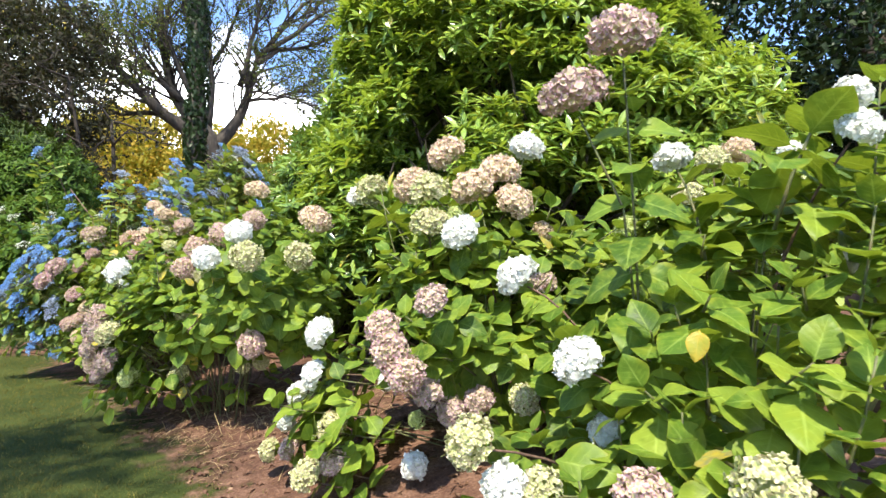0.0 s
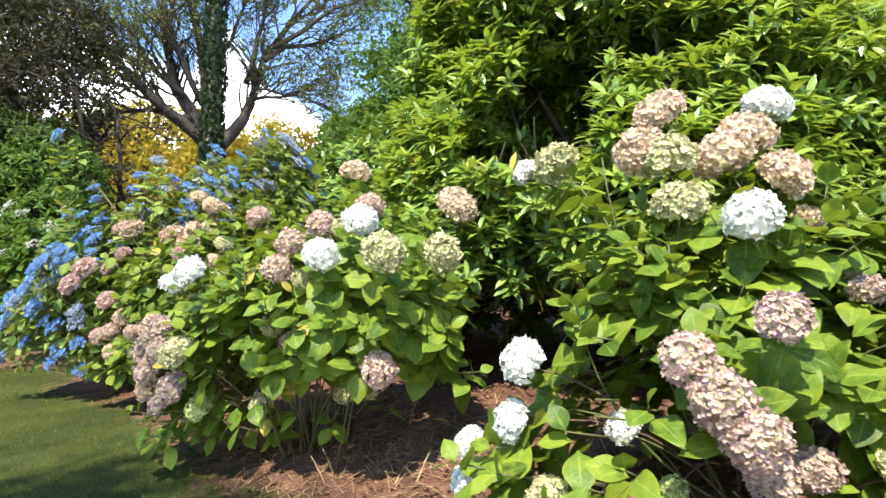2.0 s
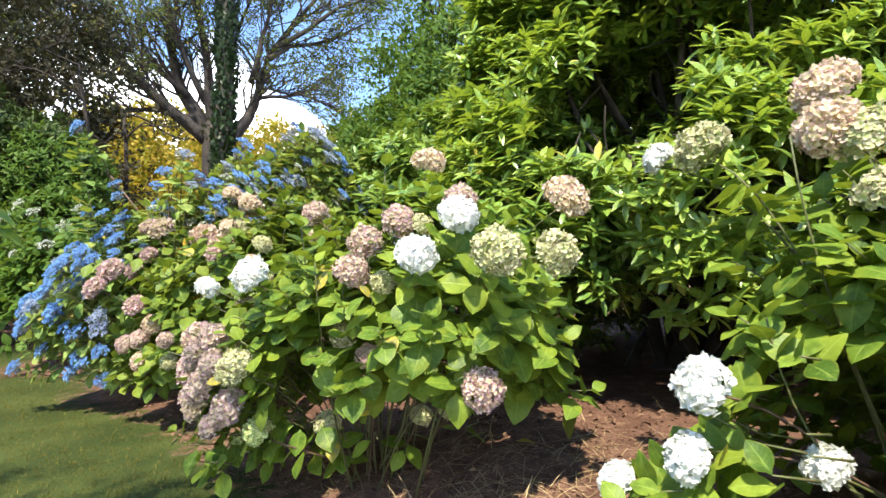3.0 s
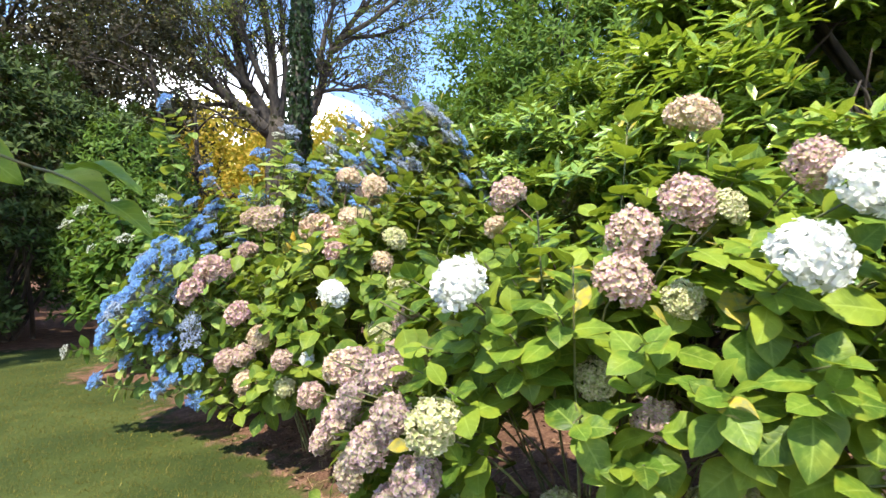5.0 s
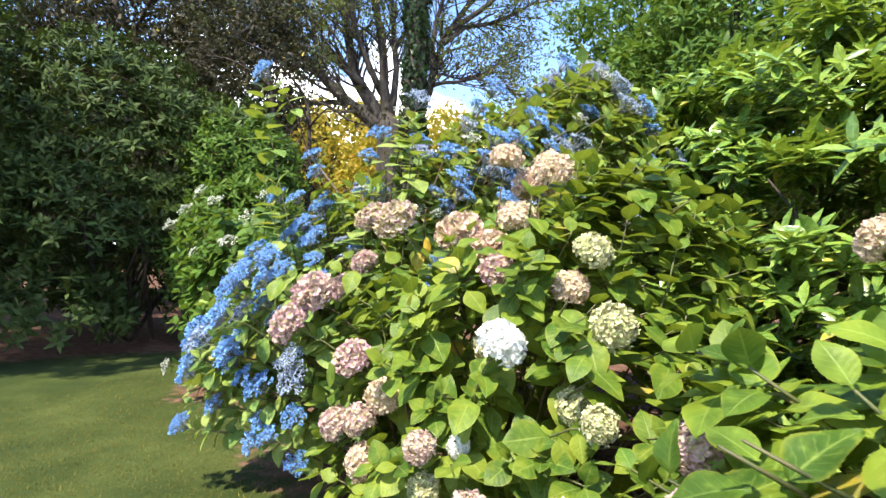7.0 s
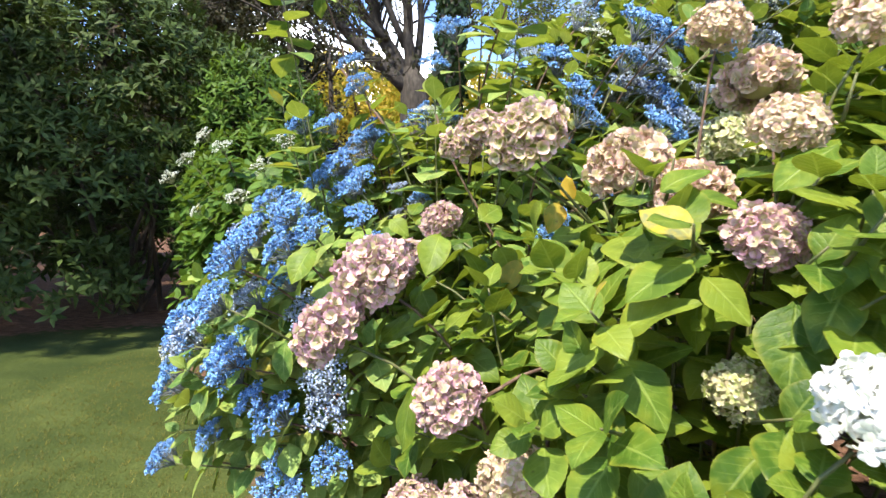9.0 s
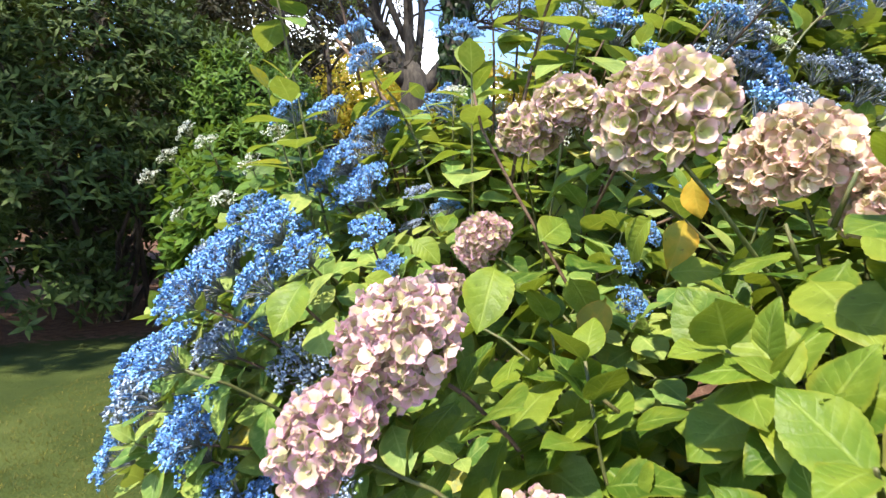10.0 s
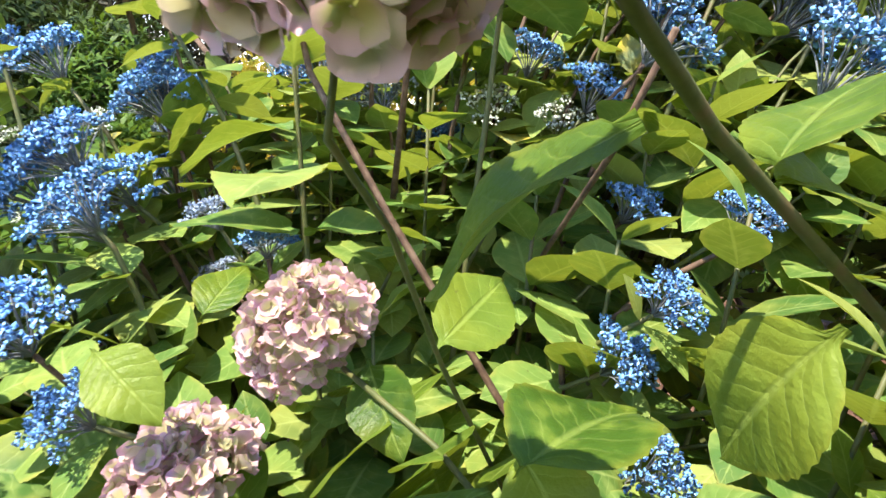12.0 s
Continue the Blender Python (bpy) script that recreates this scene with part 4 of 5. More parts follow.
make_bush("lacecap_bush", "sprawling lacecap hydrangea with bright blue umbels and pale leaves", "hydrangea",
          [((-5.05, 7.55, 0.75), (0.62, 0.55, 0.72)), ((-4.45, 7.75, 0.95), (0.60, 0.50, 0.55)), ((-3.75, 8.0, 1.20), (0.70, 0.50, 0.85)), ((-3.05, 8.6, 1.85), (0.75, 0.50, 1.10)), ((-4.7, 8.2, 1.2), (0.6, 0.5, 0.8)), ((-3.9, 7.40, 0.75), (0.60, 0.40, 0.62)), ((-3.7, 8.35, 1.7), (0.65, 0.45, 0.95)), ((-3.5, 7.55, 0.65), (0.5, 0.45, 0.62))],
          [(-5.0, 7.23, 1.40, 0.19, "B"), (-5.14, 6.98, 1.34, 0.2, "B"), (-5.45, 7.20, 1.07, 0.2, "B"), (-5.03, 6.93, 0.78, 0.16, "B"), (-5.53, 7.05, 0.75, 0.18, "B"), (-5.67, 7.17, 0.37, 0.18, "B"), (-5.07, 7.10, 0.33, 0.17, "B"),
           (-4.72, 6.98, 0.55, 0.16, "B"), (-4.70, 7.0, 0.28, 0.15, "B"), (-5.26, 6.97, 1.12, 0.2, "B"), (-5.10, 6.85, 0.95, 0.17, "B"), (-5.65, 7.22, 0.77, 0.17, "B"), (-5.78, 7.33, 0.32, 0.16, "B"), (-4.85, 6.92, 0.45, 0.15, "B"),
           (-4.85, 7.62, 1.86, 0.16, "B"), (-4.95, 7.43, 1.72, 0.17, "B"), (-4.87, 7.42, 1.62, 0.16, "B"), (-5.04, 7.19, 1.50, 0.19, "B"), (-5.22, 7.58, 1.93, 0.17, "B"), (-4.95, 7.68, 1.87, 0.14, "B"), (-5.06, 7.50, 1.66, 0.16, "B"),
           (-4.62, 7.63, 1.55, 0.11, "L"), (-4.72, 7.6, 1.50, 0.10, "L"), (-4.05, 7.25, 2.49, 0.18, "L"), (-5.30, 7.5, 2.82, 0.2, "B"), (-3.23, 8.44, 3.04, 0.2, "B"), (-3.36, 7.58, 2.42, 0.2, "B"), (-3.64, 7.66, 2.33, 0.2, "B"),
           (-3.89, 7.72, 2.08, 0.2, "B"), (-2.82, 8.50, 2.81, 0.18, "B"), (-2.60, 8.45, 2.50, 0.18, "B"), (-4.14, 7.60, 2.24, 0.13, "L"), (-3.70, 7.70, 2.20, 0.18, "B"), (-4.32, 8.20, 2.43, 0.18, "B"), (-3.7, 8.0, 2.75, 0.2, "B"),
           (-4.5, 7.75, 2.40, 0.18, "B"), (-4.6, 7.8, 2.25, 0.16, "B"), (-3.66, 7.72, 1.29, 0.13, "B"), (-3.93, 7.50, 1.16, 0.12, "B"), (-3.98, 7.35, 1.42, 0.12, "B"), (-3.95, 7.9, 1.60, 0.16, "B"), (-3.8, 7.75, 1.52, 0.12, "L"),
           (-4.955, 7.042, 1.513, 0.17, "B"), (-5.048, 6.926, 1.409, 0.17, "B"), (-5.087, 6.836, 1.328, 0.16, "B"), (-5.055, 6.733, 1.196, 0.16, "B"), (-4.806, 6.974, 1.437, 0.14, "B"), (-4.882, 6.865, 1.369, 0.15, "B"), (-4.661, 7.070, 1.494, 0.13, "B"), (-4.797, 7.301, 1.622, 0.15, "B"),
           (-5.024, 7.517, 1.918, 0.15, "B"), (-4.846, 7.616, 1.877, 0.14, "B"), (-4.893, 7.650, 1.90, 0.15, "B"), (-4.916, 7.436, 1.739, 0.15, "B"), (-4.828, 7.446, 1.671, 0.14, "B"), (-4.542, 7.434, 1.577, 0.10, "B"), (-3.933, 7.289, 1.511, 0.10, "B"), (-3.961, 7.215, 1.325, 0.10, "B"),
           (-3.925, 7.580, 1.640, 0.12, "B"), (-3.788, 7.448, 1.620, 0.10, "B"), (-3.979, 7.736, 1.875, 0.14, "B"), (-4.102, 7.875, 1.985, 0.14, "B"), (-4.605, 7.081, 1.397, 0.10, "B"),
           (-5.35, 7.1, 0.55, 0.16, "B"), (-4.95, 7.0, 0.5, 0.15, "B"), (-5.4, 7.35, 1.35, 0.17, "B"), (-5.2, 7.3, 1.55, 0.16, "B"), (-4.65, 7.45, 1.62, 0.10, "L"), (-5.0, 7.3, 1.28, 0.15, "B"), (-4.2, 7.75, 1.85, 0.12, "V"), (-4.05, 7.75, 1.82, 0.12, "V"), (-3.5, 7.8, 2.15, 0.13, "V"), (-3.1, 8.0, 2.5, 0.13, "V"), (-3.85, 7.8, 2.35, 0.14, "V"), (-2.7, 8.2, 2.1, 0.13, "V"), (-4.4, 7.9, 2.6, 0.13, "V"), (-4.6, 7.7, 2.0, 0.12, "V"),
           (-3.45, 8.1, 2.7, 0.17, "B"), (-3.05, 8.2, 2.6, 0.17, "B"), (-3.3, 7.9, 2.3, 0.16, "B"), (-2.95, 8.15, 2.85, 0.12, "V"), (-4.9, 7.55, 2.1, 0.15, "B"), (-5.0, 7.7, 2.25, 0.15, "B"), (-5.5, 7.15, 0.95, 0.18, "B"), (-3.3, 7.7, 1.25, 0.13, "B")],
          (-4.5, 7.9), LEAF_LACE, 62, 0.138, 15, [(-4.3, 6.9, 1.5), (-5.0, 6.8, 1.2)], "", leaf_objects=290, head_set="lace", hang=0.25, hollows=[((-3.62, 7.15, 1.15), (0.28, 0.30, 0.18))], shoots=[(-3.82, 7.36, 1.62), (-3.62, 7.32, 1.66), (-3.98, 7.42, 1.58), (-3.48, 7.34, 1.50), (-3.72, 7.22, 1.46), (-3.9, 7.6, 1.8), (-4.43, 7.27, 1.96), (-5.05, 7.30, 1.98), (-5.34, 7.63, 2.03), (-4.53, 7.73, 2.01), (-4.3, 7.6, 1.85), (-4.9, 7.5, 1.8), (-4.1, 7.5, 1.65), (-3.8, 7.6, 1.85), (-4.7, 7.3, 1.42), (-4.35, 7.4, 1.45), (-5.1, 7.3, 1.2), (-4.9, 7.05, 0.95), (-5.3, 7.2, 0.8), (-3.1, 8.2, 2.95), (-3.4, 8.0, 2.65), (-2.75, 8.25, 2.75), (-3.65, 7.95, 2.4), (-3.95, 7.75, 2.15), (-3.2, 8.0, 2.3), (-2.55, 8.25, 2.35), (-2.9, 8.0, 1.95), (-3.5, 7.6, 1.8), (-4.3, 7.9, 2.45), (-2.9, 8.1, 2.5), (-5.30, 7.5, 2.70), (-4.1, 7.3, 2.38)], more=(19, lambda p: (p[:, 0] < -4.75) | (p[:, 2] > 1.75)),
          extra_stems=[([(-4.05, 7.9, 0.3), (-4.35, 8.02, 1.2), (-4.64, 8.10, 1.62), (-5.0, 8.19, 2.0), (-5.38, 8.29, 2.42)], 0.012, 0.008),
                       ([(-3.95, 7.4, 0.3), (-4.107, 7.313, 1.297), (-4.289, 7.261, 1.61), (-4.391, 7.248, 1.794), (-4.42, 7.26, 1.90)], 0.006, 0.004),
                       ([(-3.95, 7.7, 0.4), (-4.12, 7.66, 1.3), (-4.096, 7.581, 1.533), (-4.014, 7.269, 1.69), (-3.97, 7.15, 1.80)], 0.006, 0.004),
                       ([(-4.05, 7.45, 0.9), (-4.06, 7.42, 1.40), (-3.92, 7.42, 1.52), (-3.70, 7.5, 1.62)], 0.006, 0.004)])
make_bush("lacecap_bush", "green lacecap hydrangea with sparse white umbels beside the lawn", "hydrangea",
          [((-7.0, 10.2, 0.95), (0.9, 0.7, 0.95)), ((-7.5, 10.3, 1.3), (0.5, 0.5, 0.7)), ((-6.2, 9.6, 0.9), (0.6, 0.6, 0.8))],
          [(-7.49, 9.72, 2.22, 0.22, "V"), (-7.79, 9.86, 2.02, 0.22, "V"), (-7.96, 9.80, 1.83, 0.22, "V"), (-6.90, 9.42, 1.63, 0.24, "V"), (-7.6, 9.35, 0.22, 0.18, "V"), (-6.6, 9.35, 1.9, 0.2, "V"), (-7.2, 9.6, 2.1, 0.2, "V"), (-6.3, 9.2, 2.1, 0.2, "V"), (-7.4, 9.5, 1.5, 0.16, "V")],
          (-7.0, 10.2), LEAF_COOL, 34, 0.17, 16, [(-6.5, 9.0, 1.2)], "", leaf_objects=120, head_set="lace")
make_bush("hydrangea_bush", "white and cream mophead hydrangea in dappled shade by the rhododendron", "hydrangea",
          [((1.95, 4.15, 1.15), (0.85, 0.55, 0.85)), ((1.35, 4.3, 0.9), (0.55, 0.4, 0.65)), ((2.5, 3.7, 1.1), (0.6, 0.6, 0.8))],
          [(2.07, 4.38, 2.2, 0.25, "C"), (2.40, 4.65, 2.32, 0.25, "P"), (1.39, 4.30, 1.69, 0.18, "G"), (2.0, 4.3, 1.37, 0.2, "D"), (1.62, 3.75, 1.88, 0.18, "C"), (1.70, 2.75, 1.80, 0.19, "C"), (2.2, 3.6, 2.13, 0.16, "W"), (1.85, 3.85, 1.6, 0.14, "D"), (2.6, 3.3, 2.0, 0.18, "W"), (2.55, 3.4, 1.75, 0.18, "W")],
          (1.95, 4.1), LEAF, 30, 0.165, 17, [(1.0, 3.0, 1.4)], MOP, leaf_objects=100)


# ---- rhododendrons and evergreen shrubs ----
def whorl(count, rows, cols, width, seed, droop=0.22, tilt0=62):
    """A ring of long leaves round a shoot's tip; +z is the shoot."""
    g = np.random.default_rng(seed)
    lf = grid_leaf(rows, cols, width, lance, fold=0.3, droop=droop)
    out = []
    for k in range(count):
        a = k * 2.39996 + g.normal(0, 0.2)
        tilt = math.radians(tilt0 - 44 * (k / count) ** 3 + g.normal(0, 12) + (28 if k < 2 else 0))
        d = np.array([[math.cos(a) * math.sin(tilt), math.sin(a) * math.sin(tilt), math.cos(tilt)]])
        R = frames(d, np.array([[0, 0, 1.0]])) * g.uniform(0.8, 1.1)
        out.append(scatter([(lf, R, np.array([[0, 0, -0.25 + 0.3 * k / count]]))]))
    return join(out)


WHORLS = [whorl(9, 3, 2, 0.35, s, 0.14, 80) for s in (1, 2, 3)]
WHORLS_FAR = [whorl(7, 2, 1, 0.36, s, 0.3) for s in (4, 5)]


def hull_noise(p, f, ph):
    return np.sin(p[:, 0] * f + ph) * np.sin(p[:, 1] * f * 1.13 + 2 * ph) + 0.6 * np.sin(p[:, 2] * f * 1.4 + p[:, 0] * f * 0.7 + ph) + 0.5 * np.sin(p[:, 0] * f * 2.3 - p[:, 1] * f * 1.9 + ph)


def limb(a, c, b, r0, r1, g, n=8, sides=7):
    pts = bend(a, c, b, n) + g.normal(0, 0.012, (n, 3)) * np.linalg.norm(np.array(b) - np.array(a))
    pts[0] = a
    return tube(pts, np.linspace(r0, r1, n), sides), pts


def make_evergreen(name, label, category, lobes, foot, mat, per_m2, leaf, seed, templates, gaps=0.75, wood=BARK_DARK, front=None, layers=((1.0, 1.0), (0.84, 0.55)), limbs=14, group="", shelf=0.0, rise=0.65, hollows=(), near=None, singles=0):
    g = np.random.default_rng(seed)
    root = new(name)
    root.location = (foot[0], foot[1], float(height(foot[0], foot[1])) - 0.03)
    tagged(root, label, category, group)
    org = np.array(root.location)
    PP, NN = [], []
    for scale, share in layers:
        P, N = shell([(c, np.array(r) * scale) for c, r in lobes], per_m2 * share, low=-0.55, g=g)
        h = hull_noise(P, 2.1, seed)
        P = P + N * (0.10 * h + g.normal(0, 0.07, len(P)))[:, None] * min(1, lobes[0][1][0])
        keep = (h > -gaps * (1.0 if scale > 0.95 else 2.0) + g.normal(0, 0.25, len(P))) & (P[:, 2] > height(P[:, 0], P[:, 1]) + 0.15)
        if shelf and scale > 0.95:
            # the foliage hangs in tiers
            keep &= np.sin(P[:, 2] * 13.0 + 1.6 * hull_noise(P, 1.3, seed + 3) + P[:, 0] * 1.5) > g.normal(shelf, 0.25, len(P))
        if front is not None and scale > 0.7:
            keep &= front(P)
        for c, r in hollows:
            keep &= np.linalg.norm((P - np.array(c)) / np.array(r), axis=1) > g.normal(1.0, 0.06, len(P))
        PP.append(P[keep]), NN.append(N[keep])
    P, N = np.concatenate(PP), np.concatenate(NN)
    k = len(P)
    up = N * (1.4 - rise) + np.array([0, 0, rise]) + g.normal(0, 0.25, (k, 3))
    R = frames(g.normal(0, 1, (k, 3)), up)
    # frames() keeps y: make z the shoot
    z = up / np.linalg.norm(up, axis=1, keepdims=True)
    x = R[:, :, 0]
    x = x - z * np.sum(x * z, 1, keepdims=True)
    x /= np.linalg.norm(x, axis=1, keepdims=True)
    R = np.stack([x, np.cross(z, x), z], 2) * (leaf * g.uniform(0.75, 1.2, k))[:, None, None]
    v = np.arange(k) % len(templates)
    if near is not None:
        order = np.argsort(np.linalg.norm(P - np.array(near), axis=1))[:singles]
        shared = [mesh_of("leaf_rosette", tm, mat) for tm in templates]
        for q in order:
            ob = new("leaf_rosette", shared[v[q]])
            ob.parent = root
            mm = np.eye(4)
            mm[:3, :3], mm[:3, 3] = R[q], P[q] - org
            ob.matrix_local = Matrix(mm.tolist())
        v[order] = -1
    vqu = scatter([(templates[i], R[v == i], P[v == i] - org) for i in range(len(templates))])
    child("foliage", mesh_of("foliage", vqu, mat), root, kind="stuff")
    trunk = []
    for i in range(limbs):
        c, r = lobes[i % len(lobes)]
        d = g.normal(0, 1, 3)
        d[2] = abs(d[2]) * 0.7
        d /= np.linalg.norm(d)
        e = np.array(c) + d * np.array(r) * 0.9
        b = org + np.array([g.normal(0, 0.18), g.normal(0, 0.18), 0])
        t, pts = limb(b, (b * 0.5 + e * 0.5) + np.array([0, 0, 0.25 * (e[2] - b[2])]), e, 0.05, 0.012, g)
        trunk.append((t[0] - org, t[1], t[2]))
        for _ in range(4):
            s = pts[g.integers(3, 7)]
            e2 = s + g.normal(0, 0.35, 3) * np.array(r) * 0.6 + np.array([0, 0, 0.15])
            t2, _p = limb(s, (s + e2) / 2 + g.normal(0, 0.06, 3), e2, 0.016, 0.005, g, 5, 5)
            trunk.append((t2[0] - org, t2[1], t2[2]))
    child("branchwork", mesh_of("branchwork", join(trunk), wood), root, kind="stuff")
    return root


make_evergreen("rhododendron", "huge sunlit rhododendron with whorls of long glossy green leaves", "rhododendron",
               [((0.9, 7.0, 1.9), (2.3, 2.2, 2.4)), ((0.75, 5.75, 1.9), (1.35, 1.15, 1.25)), ((0.9, 7.2, 3.7), (2.0, 1.9, 2.3)), ((2.3, 6.2, 2.4), (1.3, 1.2, 1.7)), ((-0.15, 7.0, 3.3), (1.2, 1.0, 1.6)), ((-0.45, 6.3, 2.0), (0.95, 0.9, 0.85))],
               (0.8, 6.8), LEAF_RHODO, 115, 0.146, 21, WHORLS, near=(-0.6, 3.6, 2.3), singles=300, gaps=0.95, shelf=-0.5, rise=0.9, front=lambda p: (p[:, 1] < 8.0) | (np.sin(p[:, 0] * 977 + p[:, 2] * 613) > -0.3), layers=((1.0, 1.0), (0.80, 0.5), (0.62, 0.4), (0.42, 1.1)), limbs=46,
               hollows=[((-0.28, 5.6, 2.5), (0.62, 1.0, 0.42)), ((0.32, 5.6, 3.08), (0.62, 1.0, 0.26)), ((0.9, 5.2, 1.9), (0.8, 0.8, 0.3)), ((0.1, 6.3, 2.85), (0.6, 0.6, 0.36)), ((-0.2, 5.9, 0.60), (1.1, 1.4, 0.60))])
make_evergreen("rhododendron", "low spreading rhododendron skirt, its narrow green leaves coloured for shade", "rhododendron",
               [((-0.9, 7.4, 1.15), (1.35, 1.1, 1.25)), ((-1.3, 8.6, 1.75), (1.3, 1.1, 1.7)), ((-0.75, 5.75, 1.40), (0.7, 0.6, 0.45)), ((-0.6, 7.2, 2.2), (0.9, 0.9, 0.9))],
               (-1.0, 7.6), LEAF_RHODO_SHADE, 95, 0.155, 22, WHORLS, near=(-2.4, 5.6, 1.6), singles=300, gaps=0.9, shelf=-0.4, rise=0.9, layers=((1.0, 1.0), (0.80, 0.6)), limbs=20,
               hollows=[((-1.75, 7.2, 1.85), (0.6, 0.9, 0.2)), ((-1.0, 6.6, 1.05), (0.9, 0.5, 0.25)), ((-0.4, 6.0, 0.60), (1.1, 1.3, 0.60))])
make_evergreen("evergreen_shrub", "dense dark evergreen shrub shading the lawn edge", "shrub",
               # the last three low lobes are added, dark foliage for the shaded hollow
               [((-11.8, 12.3, 1.4), (1.5, 1.7, 1.7)), ((-12.6, 13.6, 3.4), (2.1, 2.2, 2.4)), ((-10.6, 14.6, 2.6), (1.4, 1.4, 2.2)), ((-12.8, 14.4, 1.0), (2.0, 1.0, 1.3)), ((-13.6, 12.6, 1.0), (1.3, 1.2, 1.3)), ((-10.9, 13.6, 0.8), (1.0, 0.8, 1.0))],
               (-11.8, 13.2), LEAF_DARK, 42, 0.17, 23, WHORLS_FAR, front=lambda p: ((p[:, 0] + 11.0) / 0.6) ** 2 + ((p[:, 1] - 12.0) / 1.8) ** 2 + ((p[:, 2] - 0.9) / 0.9) ** 2 > 1, gaps=0.6, shelf=-0.4, group="dark shrubs by the lawn")
make_evergreen("evergreen_shrub", "tall dark evergreen shrub beyond the lawn, with unseen lobes added for shade", "shrub",
               # the last two lobes are added out of view, to shade the ground beside
               [((-13.3, 9.8, 2.0), (1.9, 1.9, 1.9)), ((-14.8, 11.0, 3.8), (2.3, 2.4, 2.5)), ((-12.3, 10.8, 0.9), (1.2, 1.3, 1.2)), ((-11.6, 11.6, 0.5), (1.0, 1.0, 0.8)), ((-14.2, 8.2, 5.2), (2.4, 2.2, 2.6)), ((-12.5, 8.3, 6.0), (2.0, 1.8, 1.8))],
               (-13.4, 10.4), LEAF_DARK, 36, 0.18, 24, WHORLS_FAR, gaps=0.6, shelf=-0.4, group="dark shrubs by the lawn")
make_evergreen("evergreen_shrub", "open grey-green evergreen shrub behind the lacecaps", "shrub",
               [((-9.2, 13.2, 1.4), (1.1, 1.1, 1.4)), ((-8.2, 13.8, 1.0), (1.1, 0.9, 1.1)), ((-9.9, 14.2, 3.0), (1.1, 1.1, 1.4))],
               (-9.1, 13.5), LEAF_COOL, 42, 0.15, 25, WHORLS_FAR, group="dark shrubs by the lawn")
make_evergreen("evergreen_shrub", "dark green conical shrub behind the rhododendron", "shrub",
               [((-1.9, 13.2, 2.4), (1.9, 1.5, 2.4)), ((-0.3, 12.8, 3.6), (2.2, 1.5, 3.0)), ((-3.4, 14.6, 2.0), (1.5, 1.2, 2.0))],
               (-1.4, 13.4), LEAF_COOL, 40, 0.16, 26, WHORLS_FAR)


# ---- trees ----
LEAF_CLUMP = []
for s in range(3):
    g0 = np.random.default_rng(50 + s)
    lf = grid_leaf(1, 1, 0.55, lambda t: 1 - 0.4 * t, fold=0, droop=0.1)
    k0 = 9
    LEAF_CLUMP.append(scatter([(lf, frames(g0.normal(0, 1, (k0, 3)), g0.normal(0, 1, (k0, 3)) + (0, 0, 0.8)) * g0.uniform(0.22, 0.42, k0)[:, None, None], g0.normal(0, 0.33, (k0, 3)))]))


def grow(a, direction, length, r, depth, g, wood, tips, droop=0.0, spread=0.75, taper=0.62):
    """A limb with side branches, to the tips of its twigs."""
    d = direction / np.linalg.norm(direction)
    b = a + d * length
    mid = (a + b) / 2 + g.normal(0, 0.10, 3) * length
    n = 6 if depth > 1 else 4
    pts = bend(a, mid, b, n)
    wood.append(tube(pts, np.linspace(r, r * taper, n), 7 if depth > 2 else 4))
    if depth == 0:
        tips.append(b)
        tips.append(pts[-2])
        return
    for _ in range(2 if depth < 3 else 3):
        dd = d + g.normal(0, spread, 3) + np.array([0, 0, 0.18 - droop])
        grow(b if _ == 0 else pts[-2], dd, length * g.uniform(0.55, 0.8), r * taper, depth - 1, g, wood, tips, droop, spread, taper)
    if depth >= 2:
        s = pts[n // 2]
        grow(s, d + g.normal(0, spread * 1.2, 3), length * 0.5, r * 0.4, depth - 2, g, wood, tips, droop, spread, taper)


def add_crown(root, org, tips, mat, size, per_tip, jitter, g, keep=1.0):
    t = np.repeat(np.array(tips), per_tip, axis=0)
    t = t[g.random(len(t)) < keep]
    t = t + g.normal(0, jitter, t.shape)
    k = len(t)
    R = frames(g.normal(0, 1, (k, 3)), g.normal(0, 1, (k, 3))) * (size * g.uniform(0.7, 1.3, k))[:, None, None]
    v = np.arange(k) % 3
    child("crown", mesh_of("crown", scatter([(LEAF_CLUMP[i], R[v == i], t[v == i] - org) for i in range(3)]), mat), root, kind="stuff")


